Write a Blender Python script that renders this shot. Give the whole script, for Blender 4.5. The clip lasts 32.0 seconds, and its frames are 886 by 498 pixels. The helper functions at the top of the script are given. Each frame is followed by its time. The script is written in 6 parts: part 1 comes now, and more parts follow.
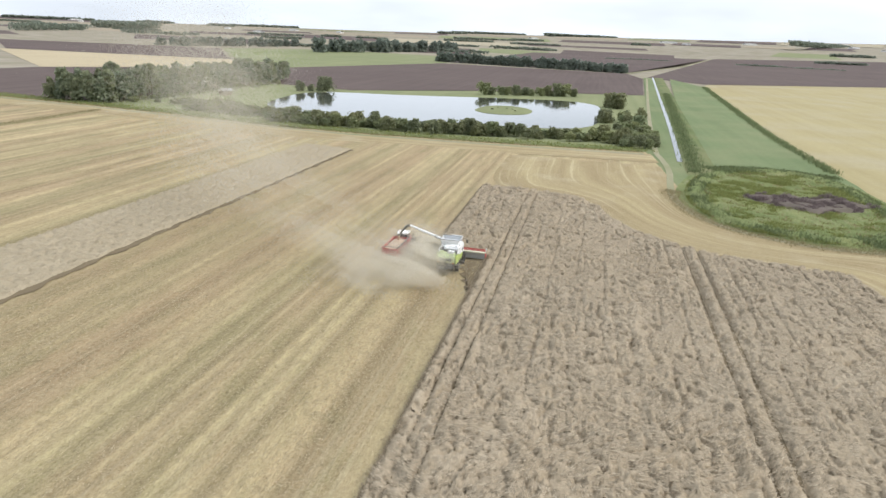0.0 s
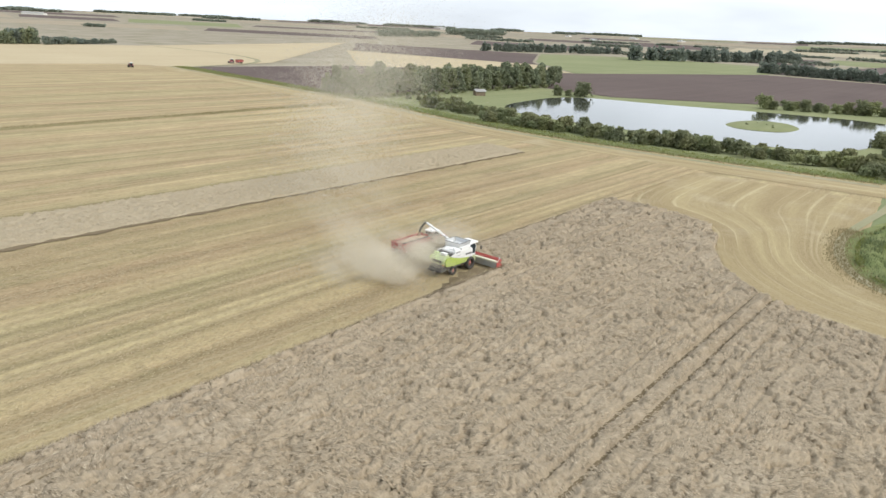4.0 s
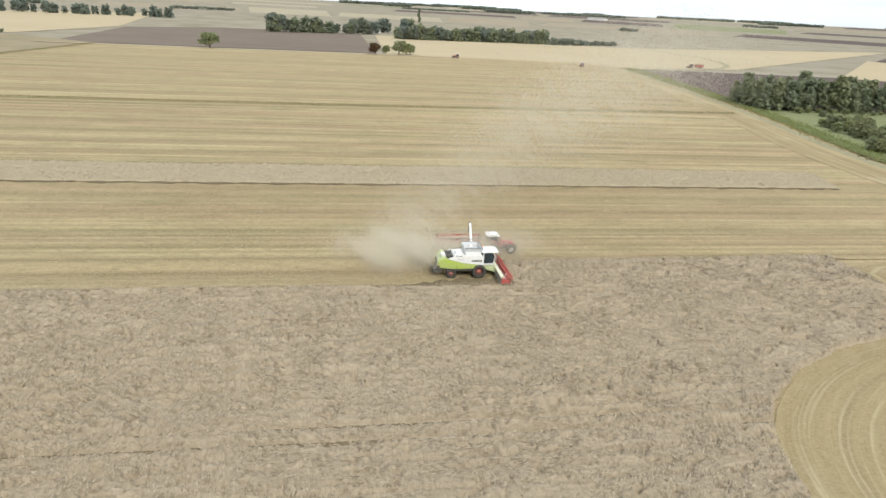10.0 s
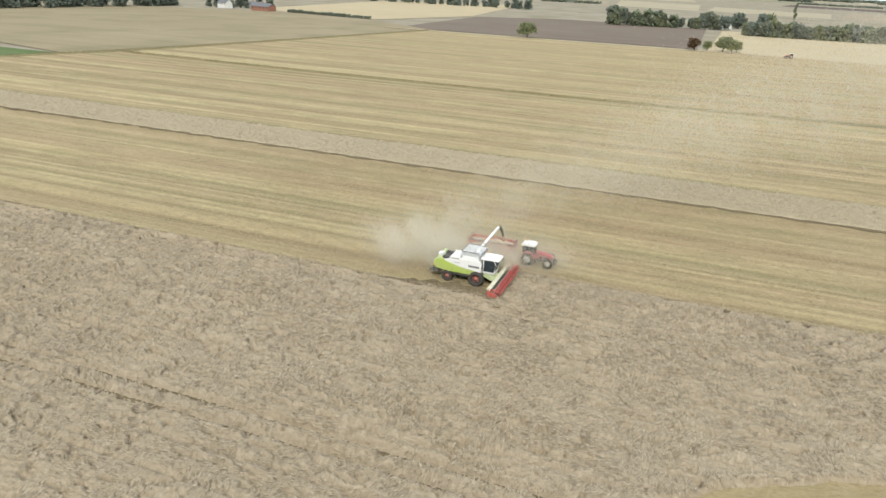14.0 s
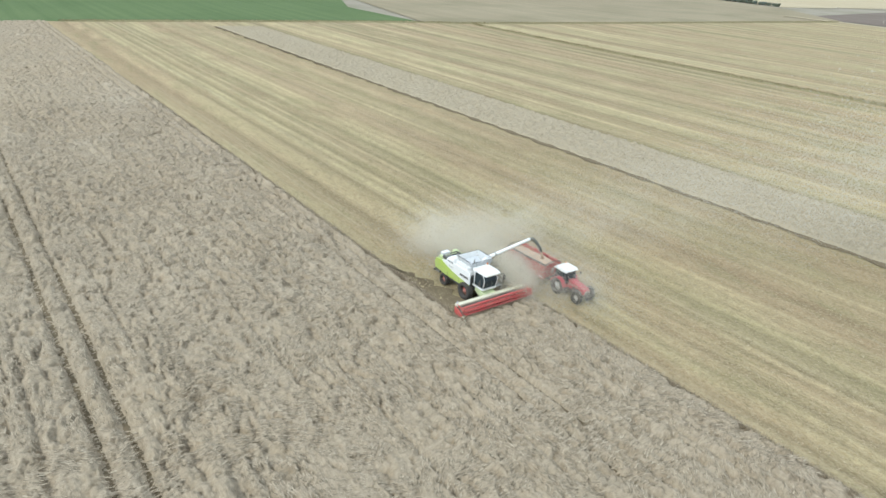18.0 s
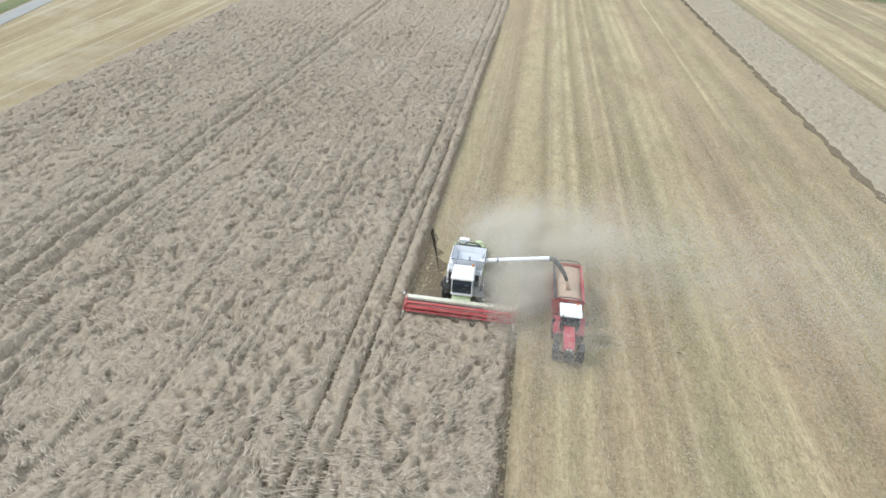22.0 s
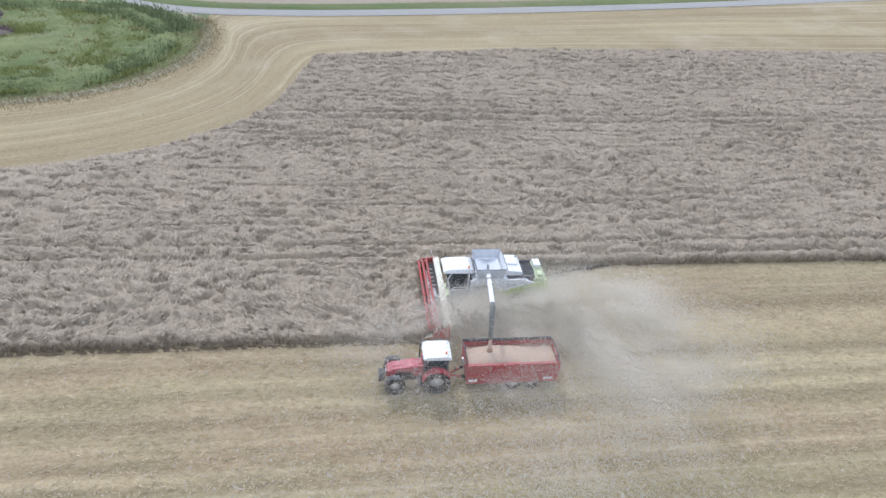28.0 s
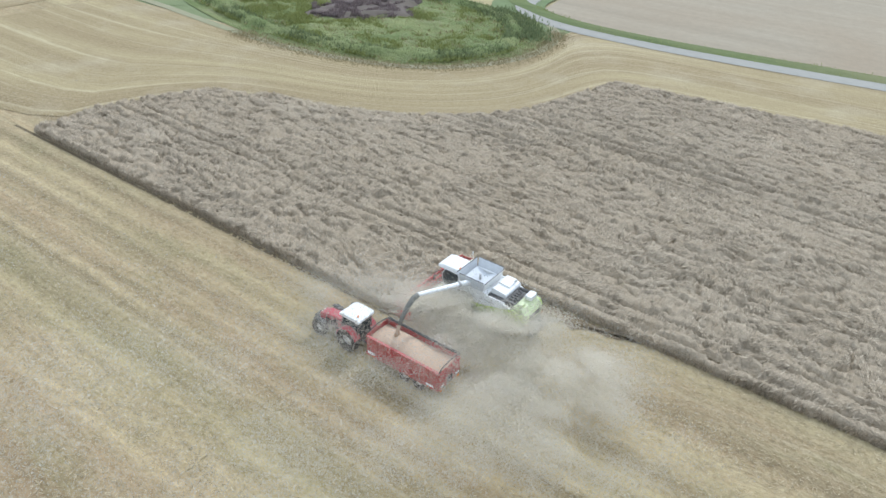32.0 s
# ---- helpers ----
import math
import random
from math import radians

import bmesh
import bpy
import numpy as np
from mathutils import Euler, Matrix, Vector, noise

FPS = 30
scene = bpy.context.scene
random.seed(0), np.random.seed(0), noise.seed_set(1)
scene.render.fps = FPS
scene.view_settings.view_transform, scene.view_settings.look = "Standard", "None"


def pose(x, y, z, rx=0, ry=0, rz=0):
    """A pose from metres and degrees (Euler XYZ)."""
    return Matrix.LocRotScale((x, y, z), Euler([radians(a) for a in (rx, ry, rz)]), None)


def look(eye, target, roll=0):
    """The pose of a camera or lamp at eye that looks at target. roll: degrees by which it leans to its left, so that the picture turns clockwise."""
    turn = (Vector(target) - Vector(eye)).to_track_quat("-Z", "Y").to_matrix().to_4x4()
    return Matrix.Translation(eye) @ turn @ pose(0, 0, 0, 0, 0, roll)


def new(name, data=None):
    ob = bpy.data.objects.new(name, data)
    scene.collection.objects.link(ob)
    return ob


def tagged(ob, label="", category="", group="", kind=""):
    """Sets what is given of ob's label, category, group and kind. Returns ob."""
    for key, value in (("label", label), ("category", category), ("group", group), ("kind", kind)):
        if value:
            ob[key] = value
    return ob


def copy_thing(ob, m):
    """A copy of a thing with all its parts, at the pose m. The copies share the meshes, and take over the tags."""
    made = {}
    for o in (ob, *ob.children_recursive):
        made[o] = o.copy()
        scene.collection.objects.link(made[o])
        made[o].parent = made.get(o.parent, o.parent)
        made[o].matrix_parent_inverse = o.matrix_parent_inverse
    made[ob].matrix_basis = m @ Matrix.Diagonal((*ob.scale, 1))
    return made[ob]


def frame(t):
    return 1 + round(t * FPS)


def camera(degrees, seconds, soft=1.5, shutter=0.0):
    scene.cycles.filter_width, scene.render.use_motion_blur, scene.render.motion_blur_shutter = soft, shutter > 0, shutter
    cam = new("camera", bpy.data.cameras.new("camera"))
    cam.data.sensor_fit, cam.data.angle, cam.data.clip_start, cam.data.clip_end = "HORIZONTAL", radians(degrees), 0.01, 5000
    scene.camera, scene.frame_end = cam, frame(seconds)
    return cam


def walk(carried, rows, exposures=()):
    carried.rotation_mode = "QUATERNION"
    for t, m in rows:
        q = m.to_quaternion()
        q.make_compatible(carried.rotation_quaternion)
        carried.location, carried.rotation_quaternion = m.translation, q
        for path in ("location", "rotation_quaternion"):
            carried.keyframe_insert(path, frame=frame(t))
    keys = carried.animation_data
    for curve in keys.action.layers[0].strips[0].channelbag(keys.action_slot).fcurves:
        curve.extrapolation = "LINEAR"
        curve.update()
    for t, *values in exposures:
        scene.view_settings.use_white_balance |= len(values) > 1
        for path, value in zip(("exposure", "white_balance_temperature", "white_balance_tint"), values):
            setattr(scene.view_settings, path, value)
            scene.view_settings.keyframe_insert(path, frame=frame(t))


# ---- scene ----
cam = camera(64.4, 32.0, soft=1.5)
# seconds, x, y, z in metres, yaw, pitch, roll in degrees
ROWS = [
    (0.0, 18.5, -99.71, 33.0, 12.21, -17.01, -2.66),
    (0.5, 23.36, -97.99, 32.96, 15.14, -17.09, -2.7),
    (1.0, 28.29, -95.91, 32.93, 18.1, -17.15, -2.78),
    (1.5, 33.33, -93.44, 32.96, 21.53, -17.22, -2.83),
    (2.0, 38.39, -90.76, 33.0, 24.99, -17.24, -2.89),
    (2.5, 43.46, -87.9, 33.07, 28.35, -17.39, -2.92),
    (3.0, 48.14, -84.95, 33.11, 31.83, -17.49, -2.96),
    (3.5, 52.84, -81.42, 33.18, 35.43, -17.59, -2.97),
    (5.5, 69.46, -65.72, 33.43, 49.62, -18.02, -2.87),
    (6.0, 72.92, -61.27, 33.6, 53.19, -18.17, -2.85),
    (6.5, 76.01, -56.54, 33.78, 56.74, -18.31, -2.83),
    (7.0, 78.8, -51.66, 33.96, 60.08, -18.43, -2.81),
    (7.5, 81.24, -46.59, 34.17, 63.76, -18.57, -2.81),
    (8.0, 83.31, -41.36, 34.35, 67.19, -18.73, -2.79),
    (8.5, 84.92, -36.33, 34.56, 70.53, -18.94, -2.82),
    (9.0, 86.26, -30.88, 34.7, 74.04, -19.08, -2.8),
    (9.5, 87.19, -25.41, 34.81, 77.54, -19.26, -2.78),
    (10.0, 87.69, -19.93, 34.99, 81.21, -19.44, -2.84),
    (10.5, 87.84, -14.3, 35.09, 84.75, -19.64, -2.78),
    (11.0, 87.55, -8.7, 35.13, 88.37, -19.84, -2.77),
    (11.5, 86.87, -3.14, 35.13, 92.01, -20.03, -2.76),
    (12.0, 85.7, 2.36, 35.17, 95.74, -20.23, -2.73),
    (12.5, 84.15, 7.74, 35.24, 99.5, -20.41, -2.71),
    (13.0, 82.2, 12.96, 35.27, 103.36, -20.71, -2.68),
    (13.5, 79.76, 18.05, 35.27, 107.1, -21.02, -2.64),
    (14.0, 77.14, 22.63, 35.31, 110.7, -21.28, -2.63),
    (16.5, 57.45, 43.17, 34.77, 131.1, -22.68, -2.43),
    (17.0, 52.5, 46.18, 34.67, 135.6, -23.05, -2.43),
    (17.5, 47.34, 48.81, 34.46, 140.12, -23.37, -2.45),
    (18.0, 41.98, 50.79, 34.24, 144.73, -23.89, -2.53),
    (18.5, 36.46, 52.31, 33.99, 149.41, -24.4, -2.58),
    (19.0, 31.02, 53.25, 33.67, 154.02, -24.81, -2.69),
    (19.5, 25.31, 53.75, 33.39, 159.18, -25.31, -2.86),
    (20.0, 19.45, 53.71, 33.18, 164.35, -25.87, -2.96),
    (20.5, 13.64, 53.27, 33.04, 169.81, -26.47, -3.07),
    (21.0, 7.89, 52.71, 33.04, 175.57, -27.37, -3.15),
    (21.5, 2.15, 52.25, 32.96, 181.64, -28.16, -3.21),
    (22.0, -3.47, 51.38, 32.82, 187.91, -28.66, -3.38),
    (22.5, -8.97, 49.93, 32.65, 194.6, -28.99, -3.56),
    (23.0, -14.32, 47.92, 32.5, 201.15, -29.27, -3.61),
    (23.5, -19.39, 45.43, 32.47, 207.85, -29.59, -3.79),
    (24.0, -24.16, 42.49, 32.47, 214.71, -29.97, -3.9),
    (24.5, -28.29, 39.28, 32.72, 221.04, -30.61, -4.0),
    (25.0, -31.98, 35.69, 32.93, 227.6, -31.09, -4.03),
    (25.5, -35.17, 31.77, 33.18, 233.63, -31.53, -3.96),
    (27.5, -43.01, 14.26, 33.6, 257.49, -32.92, -3.64),
    (28.0, -43.79, 9.74, 33.64, 263.09, -32.92, -3.49),
    (28.5, -44.64, 5.0, 33.64, 269.16, -33.16, -3.44),
    (29.0, -45.08, 0.34, 33.64, 275.02, -33.19, -3.4),
    (29.5, -45.06, -4.01, 33.67, 280.25, -33.04, -3.37),
    (30.0, -44.7, -8.47, 33.6, 285.86, -32.72, -3.28),
    (30.5, -43.83, -13.12, 33.67, 291.8, -32.51, -3.23),
    (31.0, -42.72, -16.84, 33.71, 296.43, -32.42, -3.15),
    (31.5, -41.01, -20.4, 33.82, 301.43, -32.33, -3.08),
    (32.0, -38.79, -23.13, 33.82, 305.76, -32.29, -3.03),
]
EXPOSURES = [(0.0, -0.09, 6250, 11), (6.0, -0.13, 6450, 9), (14.0, -0.13, 6450, 7), (17.0, -0.09, 5750, 4), (20.0, -0.04, 5750, 6), (22.0, -0.04, 5680, 10), (23.5, -0.09, 5550, 11), (25.0, -0.10, 5320, 21), (26.0, -0.13, 5300, 20), (28.0, -0.15, 5400, 17), (30.0, -0.13, 5520, 12), (32.0, -0.12, 5570, 9)]
walk(cam, [(t, pose(x, y, z, 90 + pitch, roll, yaw)) for t, x, y, z, yaw, pitch, roll in ROWS], EXPOSURES)

# ---- light: bright hazy overcast, sun veiled in the east ----
SUN_AZ, SUN_EL = 78.0, 44.0  # compass degrees clockwise from +y, elevation
world = bpy.data.worlds.new("sky")
scene.world = world
world.use_nodes = True
wn, wl = world.node_tree.nodes, world.node_tree.links
sky = wn.new("ShaderNodeTexSky")
sky.sky_type = "NISHITA"
sky.sun_disc = False
sky.sun_elevation = radians(SUN_EL)
sky.sun_rotation = radians(SUN_AZ)
sky.air_density, sky.dust_density, sky.ozone_density = 1.0, 4.0, 1.0
cloud_map = wn.new("ShaderNodeMapping")
cloud_map.inputs["Scale"].default_value = (1.2, 1.2, 5.0)
cloud_co = wn.new("ShaderNodeTexCoord")
cloud = wn.new("ShaderNodeTexNoise")
cloud.inputs["Scale"].default_value = 1.6
cloud.inputs["Detail"].default_value = 5.0
cloud.inputs["Roughness"].default_value = 0.5
cloud_ramp = wn.new("ShaderNodeMapRange")
cloud_ramp.inputs["From Min"].default_value = 0.3
cloud_ramp.inputs["From Max"].default_value = 0.62
cloud_ramp.inputs["To Min"].default_value = 0.6
cloud_ramp.inputs["To Max"].default_value = 0.97
cloud_mix = wn.new("ShaderNodeMix")
cloud_mix.data_type = "RGBA"
cloud_mix.inputs["B"].default_value = (13.4, 14.3, 15.2, 1)
wl.new(cloud_co.outputs["Generated"], cloud_map.inputs["Vector"])
wl.new(cloud_map.outputs["Vector"], cloud.inputs["Vector"])
wl.new(cloud.outputs["Fac"], cloud_ramp.inputs["Value"])
wl.new(cloud_ramp.outputs["Result"], cloud_mix.inputs["Factor"])
wl.new(sky.outputs["Color"], cloud_mix.inputs["A"])
dome_axes = wn.new("ShaderNodeSeparateXYZ")  # overcast dome, brighter overhead than at the horizon
dome_ramp = wn.new("ShaderNodeMapRange")
dome_ramp.inputs["From Min"].default_value, dome_ramp.inputs["From Max"].default_value = 0.0, 1.0
dome_ramp.inputs["To Min"].default_value, dome_ramp.inputs["To Max"].default_value = 1.0, 1.04
dome = wn.new("ShaderNodeMix")
dome.data_type, dome.blend_type = "RGBA", "MULTIPLY"
dome.inputs["Factor"].default_value = 1.0
wl.new(cloud_co.outputs["Generated"], dome_axes.inputs["Vector"])
wl.new(dome_axes.outputs["Z"], dome_ramp.inputs["Value"])
wl.new(cloud_mix.outputs["Result"], dome.inputs["A"])
wl.new(dome_ramp.outputs["Result"], dome.inputs["B"])
wl.new(dome.outputs["Result"], wn["Background"].inputs["Color"])
wn["Background"].inputs["Strength"].default_value = 0.097
sun = new("sun", bpy.data.lights.new("sun", "SUN"))
sun.data.energy, sun.data.angle, sun.data.color = 2.35, radians(5), (1.0, 0.95, 0.87)
_a, _e = radians(SUN_AZ), radians(SUN_EL)
sun.matrix_world = look((0, 0, 0), (-math.sin(_a) * math.cos(_e), -math.cos(_a) * math.cos(_e), -math.sin(_e)))
sun.location = (0, 0, 120)

# ---- materials ----
class Nodes:
    """A small wrapper round one node material."""

    def __init__(self, name, rough=0.8, metal=0.0, spec=0.3):
        self.mat = bpy.data.materials.new(name)
        self.mat.use_nodes = True
        self.n, self.l = self.mat.node_tree.nodes, self.mat.node_tree.links
        self.bsdf = self.n["Principled BSDF"]
        self.bsdf.inputs["Roughness"].default_value = rough
        self.bsdf.inputs["Metallic"].default_value = metal
        self.bsdf.inputs["Specular IOR Level"].default_value = spec
        self.co = self.n.new("ShaderNodeTexCoord")

    def put(self, socket, value):
        if isinstance(value, bpy.types.NodeSocket):
            self.l.new(value, socket)
        else:
            socket.default_value = value

    def where(self, scale=(1, 1, 1), turn=0.0, source=None):
        m = self.n.new("ShaderNodeMapping")
        m.inputs["Scale"].default_value = scale
        m.inputs["Rotation"].default_value = (0, 0, radians(turn))
        self.l.new(source or self.co.outputs["Object"], m.inputs["Vector"])
        return m.outputs["Vector"]

    def noise(self, scale=1.0, detail=3.0, rough=0.55, stretch=(1, 1, 1), turn=0.0, source=None, lo=0.3, hi=0.7, warp=0.0):
        t = self.n.new("ShaderNodeTexNoise")
        t.inputs["Scale"].default_value = scale
        t.inputs["Detail"].default_value = detail
        t.inputs["Roughness"].default_value = rough
        t.inputs["Distortion"].default_value = warp
        self.l.new(self.where(stretch, turn, source), t.inputs["Vector"])
        r = self.n.new("ShaderNodeMapRange")
        r.inputs["From Min"].default_value, r.inputs["From Max"].default_value = lo, hi
        self.l.new(t.outputs["Fac"], r.inputs["Value"])
        return r.outputs["Result"]

    def mix(self, fac, a, b, kind="MIX"):
        m = self.n.new("ShaderNodeMix")
        m.data_type, m.blend_type = "RGBA", kind
        self.put(m.inputs["Factor"], fac)
        for key, v in (("A", a), ("B", b)):
            self.put(m.inputs[key], (*v, 1) if isinstance(v, tuple) and len(v) == 3 else v)
        return m.outputs["Result"]

    def math(self, op, a, b=0.0):
        m = self.n.new("ShaderNodeMath")
        m.operation = op
        self.put(m.inputs[0], a)
        self.put(m.inputs[1], b)
        return m.outputs[0]

    def random(self):
        return self.n.new("ShaderNodeObjectInfo").outputs["Random"]

    def colour(self, value):
        self.put(self.bsdf.inputs["Base Color"], (*value, 1) if isinstance(value, tuple) and len(value) == 3 else value)
        return self

    def bump(self, height, strength=0.4, distance=0.05):
        b = self.n.new("ShaderNodeBump")
        b.inputs["Strength"].default_value, b.inputs["Distance"].default_value = strength, distance
        self.put(b.inputs["Height"], height)
        self.l.new(b.outputs["Normal"], self.bsdf.inputs["Normal"])
        return self


def soil_material(name, a, b, turn, furrow=0.35, tint=None):
    """Worked land or pasture: two colours in patches, with lines along one direction."""
    k = Nodes(name, 0.95, spec=0.1)
    broad = k.noise(0.012, 4, 0.6)
    lines = k.noise(1.0, 2, 0.5, (furrow, furrow * 0.02, 1), turn)
    fine = k.noise(0.6, 5, 0.7)
    c = k.mix(k.math("MULTIPLY", k.math("ADD", broad, lines), 0.5), a, b)
    if tint:
        c = k.mix(k.noise(0.03, 3, 0.5, lo=0.45, hi=0.75), c, tint)
    c = k.mix(k.math("MULTIPLY", fine, 0.25), c, tuple(v * 0.6 for v in a))
    return k.colour(c).bump(fine, 0.5, 0.08).mat


# pale straw lines (towards 1) and dark wheelings (towards 0) by their place across the cut field
BANDS = [(-48, 0.5), (-45, 0.3), (-42.5, 0.7), (-39.5, 0.25), (-37, 0.6), (-35, 0.35), (-34.3, 1.0), (-33.6, 0.4), (-31.5, 0.6), (-29.5, 0.15), (-27.5, 0.6), (-26, 0.4), (-24.6, 1.0), (-23.9, 0.6), (-23, 0.9), (-21.5, 0.45), (-20.6, 0.8), (-19.3, 0.1), (-17.5, 0.5), (-16.4, 0.1), (-15.7, 0.95), (-14.9, 0.2), (-13.4, 0.8), (-11.3, 0.1), (-10.4, 0.95), (-9.4, 0.4), (-8.2, 0.9), (-6.6, 0.1), (-5.4, 0.7), (-2.6, 0.8), (-1.3, 0.15), (4.5, 0.7)]


def stubble_material(name):
    """Cut wheat: golden stubble with pale rows of chopped straw, green weeds and worn wheelings."""
    k = Nodes(name, 0.9, spec=0.12)
    lines = k.noise(1.0, 4, 0.62, (0.24, 0.0022, 1), 0, None, 0.36, 0.64)
    axes = k.n.new("ShaderNodeSeparateXYZ")
    k.l.new(k.co.outputs["Object"], axes.inputs[0])
    sway = k.noise(1.0, 2, 0.5, (0.05, 0.02, 1), 0, None, 0.0, 1.0)
    across = k.math("ADD", axes.outputs["X"], k.math("MULTIPLY", sway, 0.9))
    spread = k.n.new("ShaderNodeMapRange")
    spread.inputs["From Min"].default_value, spread.inputs["From Max"].default_value = -47.55, 4.95
    k.l.new(across, spread.inputs["Value"])
    ramp = k.n.new("ShaderNodeValToRGB")
    stops = ramp.color_ramp.elements
    stops.remove(stops[1])
    for n, (at, v) in enumerate(BANDS):
        stop = stops.new((at + 48) / 52.5) if n else stops[0]
        stop.color = (v, v, v, 1)
    k.l.new(spread.outputs["Result"], ramp.inputs["Fac"])
    inside = k.math("GREATER_THAN", axes.outputs["X"], -48.3)
    wide = k.mix(inside, lines, ramp.outputs["Color"])
    wide = k.mix(k.noise(1.0, 4, 0.6, (0.14, 0.03, 1), 0, None, 0.46, 0.74), wide, k.noise(1.0, 4, 0.65, (0.3, 0.07, 1), 0, None))
    row = k.noise(1.0, 3, 0.6, (0.42, 0.006, 1), 0, None, 0.48, 0.66)
    thin = k.noise(1.0, 2, 0.6, (1.3, 0.006, 1), 0, None, 0.56, 0.68)
    dark = k.noise(1.0, 4, 0.65, (0.26, 0.012, 1), 0.6, None, 0.50, 0.62)
    brown = k.noise(1.0, 4, 0.65, (0.15, 0.03, 1), 0, None, 0.50, 0.62)
    olive = k.noise(1.0, 5, 0.7, (0.22, 0.07, 1), 2, None, 0.50, 0.66)
    fine = k.noise(1.0, 3, 0.75, (2.6, 0.3, 1), 0, None, 0.42, 0.66)
    dash = k.noise(1.0, 3, 0.7, (1.2, 0.6, 1), 3, None, 0.50, 0.66)
    grain = k.noise(3.2, 4, 0.8, (1, 0.6, 1), 0, None, 0.35, 0.68)
    low, low_warm, high, high_warm = (0.245, 0.200, 0.098), (0.255, 0.176, 0.094), (0.425, 0.355, 0.185), (0.435, 0.318, 0.178)
    band = k.noise(1.0, 1, 0.4, (0.085, 0.0012, 1), 0, None, 0.40, 0.60)
    c = k.mix(wide, k.mix(band, low, low_warm), k.mix(band, high, high_warm))
    c = k.mix(k.math("MULTIPLY", dark, 0.15), c, (0.158, 0.118, 0.064))
    c = k.mix(k.math("MULTIPLY", brown, 0.5), c, (0.27, 0.18, 0.10))
    c = k.mix(k.math("MULTIPLY", olive, 0.6), c, (0.195, 0.178, 0.076))
    c = k.mix(k.math("MULTIPLY", row, 0.16), c, (0.50, 0.41, 0.25))
    c = k.mix(k.math("MULTIPLY", thin, 0.22), c, (0.58, 0.505, 0.34))
    c = k.mix(k.math("MULTIPLY", fine, 0.36), c, (0.175, 0.132, 0.070))
    c = k.mix(k.math("MULTIPLY", dash, 0.5), c, (0.19, 0.152, 0.082))
    c = k.mix(k.math("MULTIPLY", grain, 0.42), c, (0.56, 0.47, 0.30))
    shade = k.n.new("ShaderNodeMapRange")
    shade.inputs["To Min"].default_value, shade.inputs["To Max"].default_value = 0.84, 1.14
    k.l.new(wide, shade.inputs["Value"])
    c = k.mix(1.0, c, shade.outputs["Result"], "MULTIPLY")
    h = k.math("SUBTRACT", grain, k.math("MULTIPLY", fine, 0.6))
    return k.colour(c).bump(h, 0.8, 0.08).mat


def headland_material(name):
    """Stubble turned on by the machines: golden straw with brown swept arcs and pale wheel ruts along the strip."""
    k = Nodes(name, 0.9, spec=0.12)
    src = k.co.outputs["UV"]
    arc = k.noise(1.0, 3, 0.55, (0.30, 0.012, 1), 0, src, 0.36, 0.64)
    sweep = k.noise(1.0, 3, 0.6, (0.11, 0.012, 1), 0, src, 0.42, 0.62)
    rut = k.noise(1.0, 2, 0.5, (0.95, 0.014, 1), 0, src, 0.555, 0.66)
    worn = k.noise(0.075, 4, 0.6, lo=0.52, hi=0.68)
    fine = k.noise(1.0, 3, 0.75, (2.6, 0.3, 1), 0, src, 0.42, 0.66)
    grain = k.noise(3.2, 4, 0.8, (1, 0.6, 1), 0, None, 0.35, 0.68)
    c = k.mix(arc, (0.275, 0.212, 0.110), (0.395, 0.322, 0.172))
    c = k.mix(k.math("MULTIPLY", sweep, 0.5), c, (0.225, 0.160, 0.082))
    c = k.mix(k.math("MULTIPLY", worn, 0.5), c, (0.45, 0.385, 0.265))
    c = k.mix(k.math("MULTIPLY", rut, 0.5), c, (0.54, 0.46, 0.295))
    c = k.mix(k.math("MULTIPLY", fine, 0.35), c, (0.20, 0.15, 0.08))
    c = k.mix(k.math("MULTIPLY", grain, 0.35), c, (0.54, 0.45, 0.28))
    return k.colour(c).bump(k.math("SUBTRACT", grain, k.math("MULTIPLY", fine, 0.6)), 0.8, 0.08).mat


def crop_material(name, pale=0.0):
    """Ripe, storm-lodged wheat: grey straw with pink-brown ears."""
    k = Nodes(name, 0.85, spec=0.12)
    straw = k.noise(1.0, 4, 0.7, (5.0, 1.1, 2), 24, None, 0.3, 0.7, 0.8)
    straw2 = k.noise(1.0, 4, 0.7, (1.2, 5.5, 2), -12, None, 0.3, 0.7, 0.8)
    pick = k.noise(0.22, 2, 0.5, lo=0.42, hi=0.58)
    s = k.mix(pick, straw, straw2)
    broad = k.noise(0.035, 4, 0.6, lo=0.35, hi=0.65)
    warm = k.noise(0.5, 4, 0.65, lo=0.45, hi=0.75)
    c = k.mix(s, (0.236, 0.188, 0.125), (0.468, 0.385, 0.272))
    c = k.mix(k.math("MULTIPLY", broad, 0.3), c, (0.33, 0.285, 0.215))
    c = k.mix(k.math("MULTIPLY", warm, 0.3), c, (0.315, 0.245, 0.15))
    c = k.mix(k.math("MULTIPLY", k.noise(0.11, 4, 0.65, (1, 0.6, 1), 20, None, 0.56, 0.72, 0.8), 0.4), c, (0.50, 0.425, 0.315))
    if pale:
        c = k.mix(pale, c, (0.375, 0.322, 0.218))
    wisps = k.noise(1.0, 5, 0.75, (3.4, 2.2, 2), 40, None, 0.3, 0.7, 1.2)
    return k.colour(c).bump(k.math("ADD", s, k.math("MULTIPLY", wisps, 0.8)), 0.6, 0.06).mat


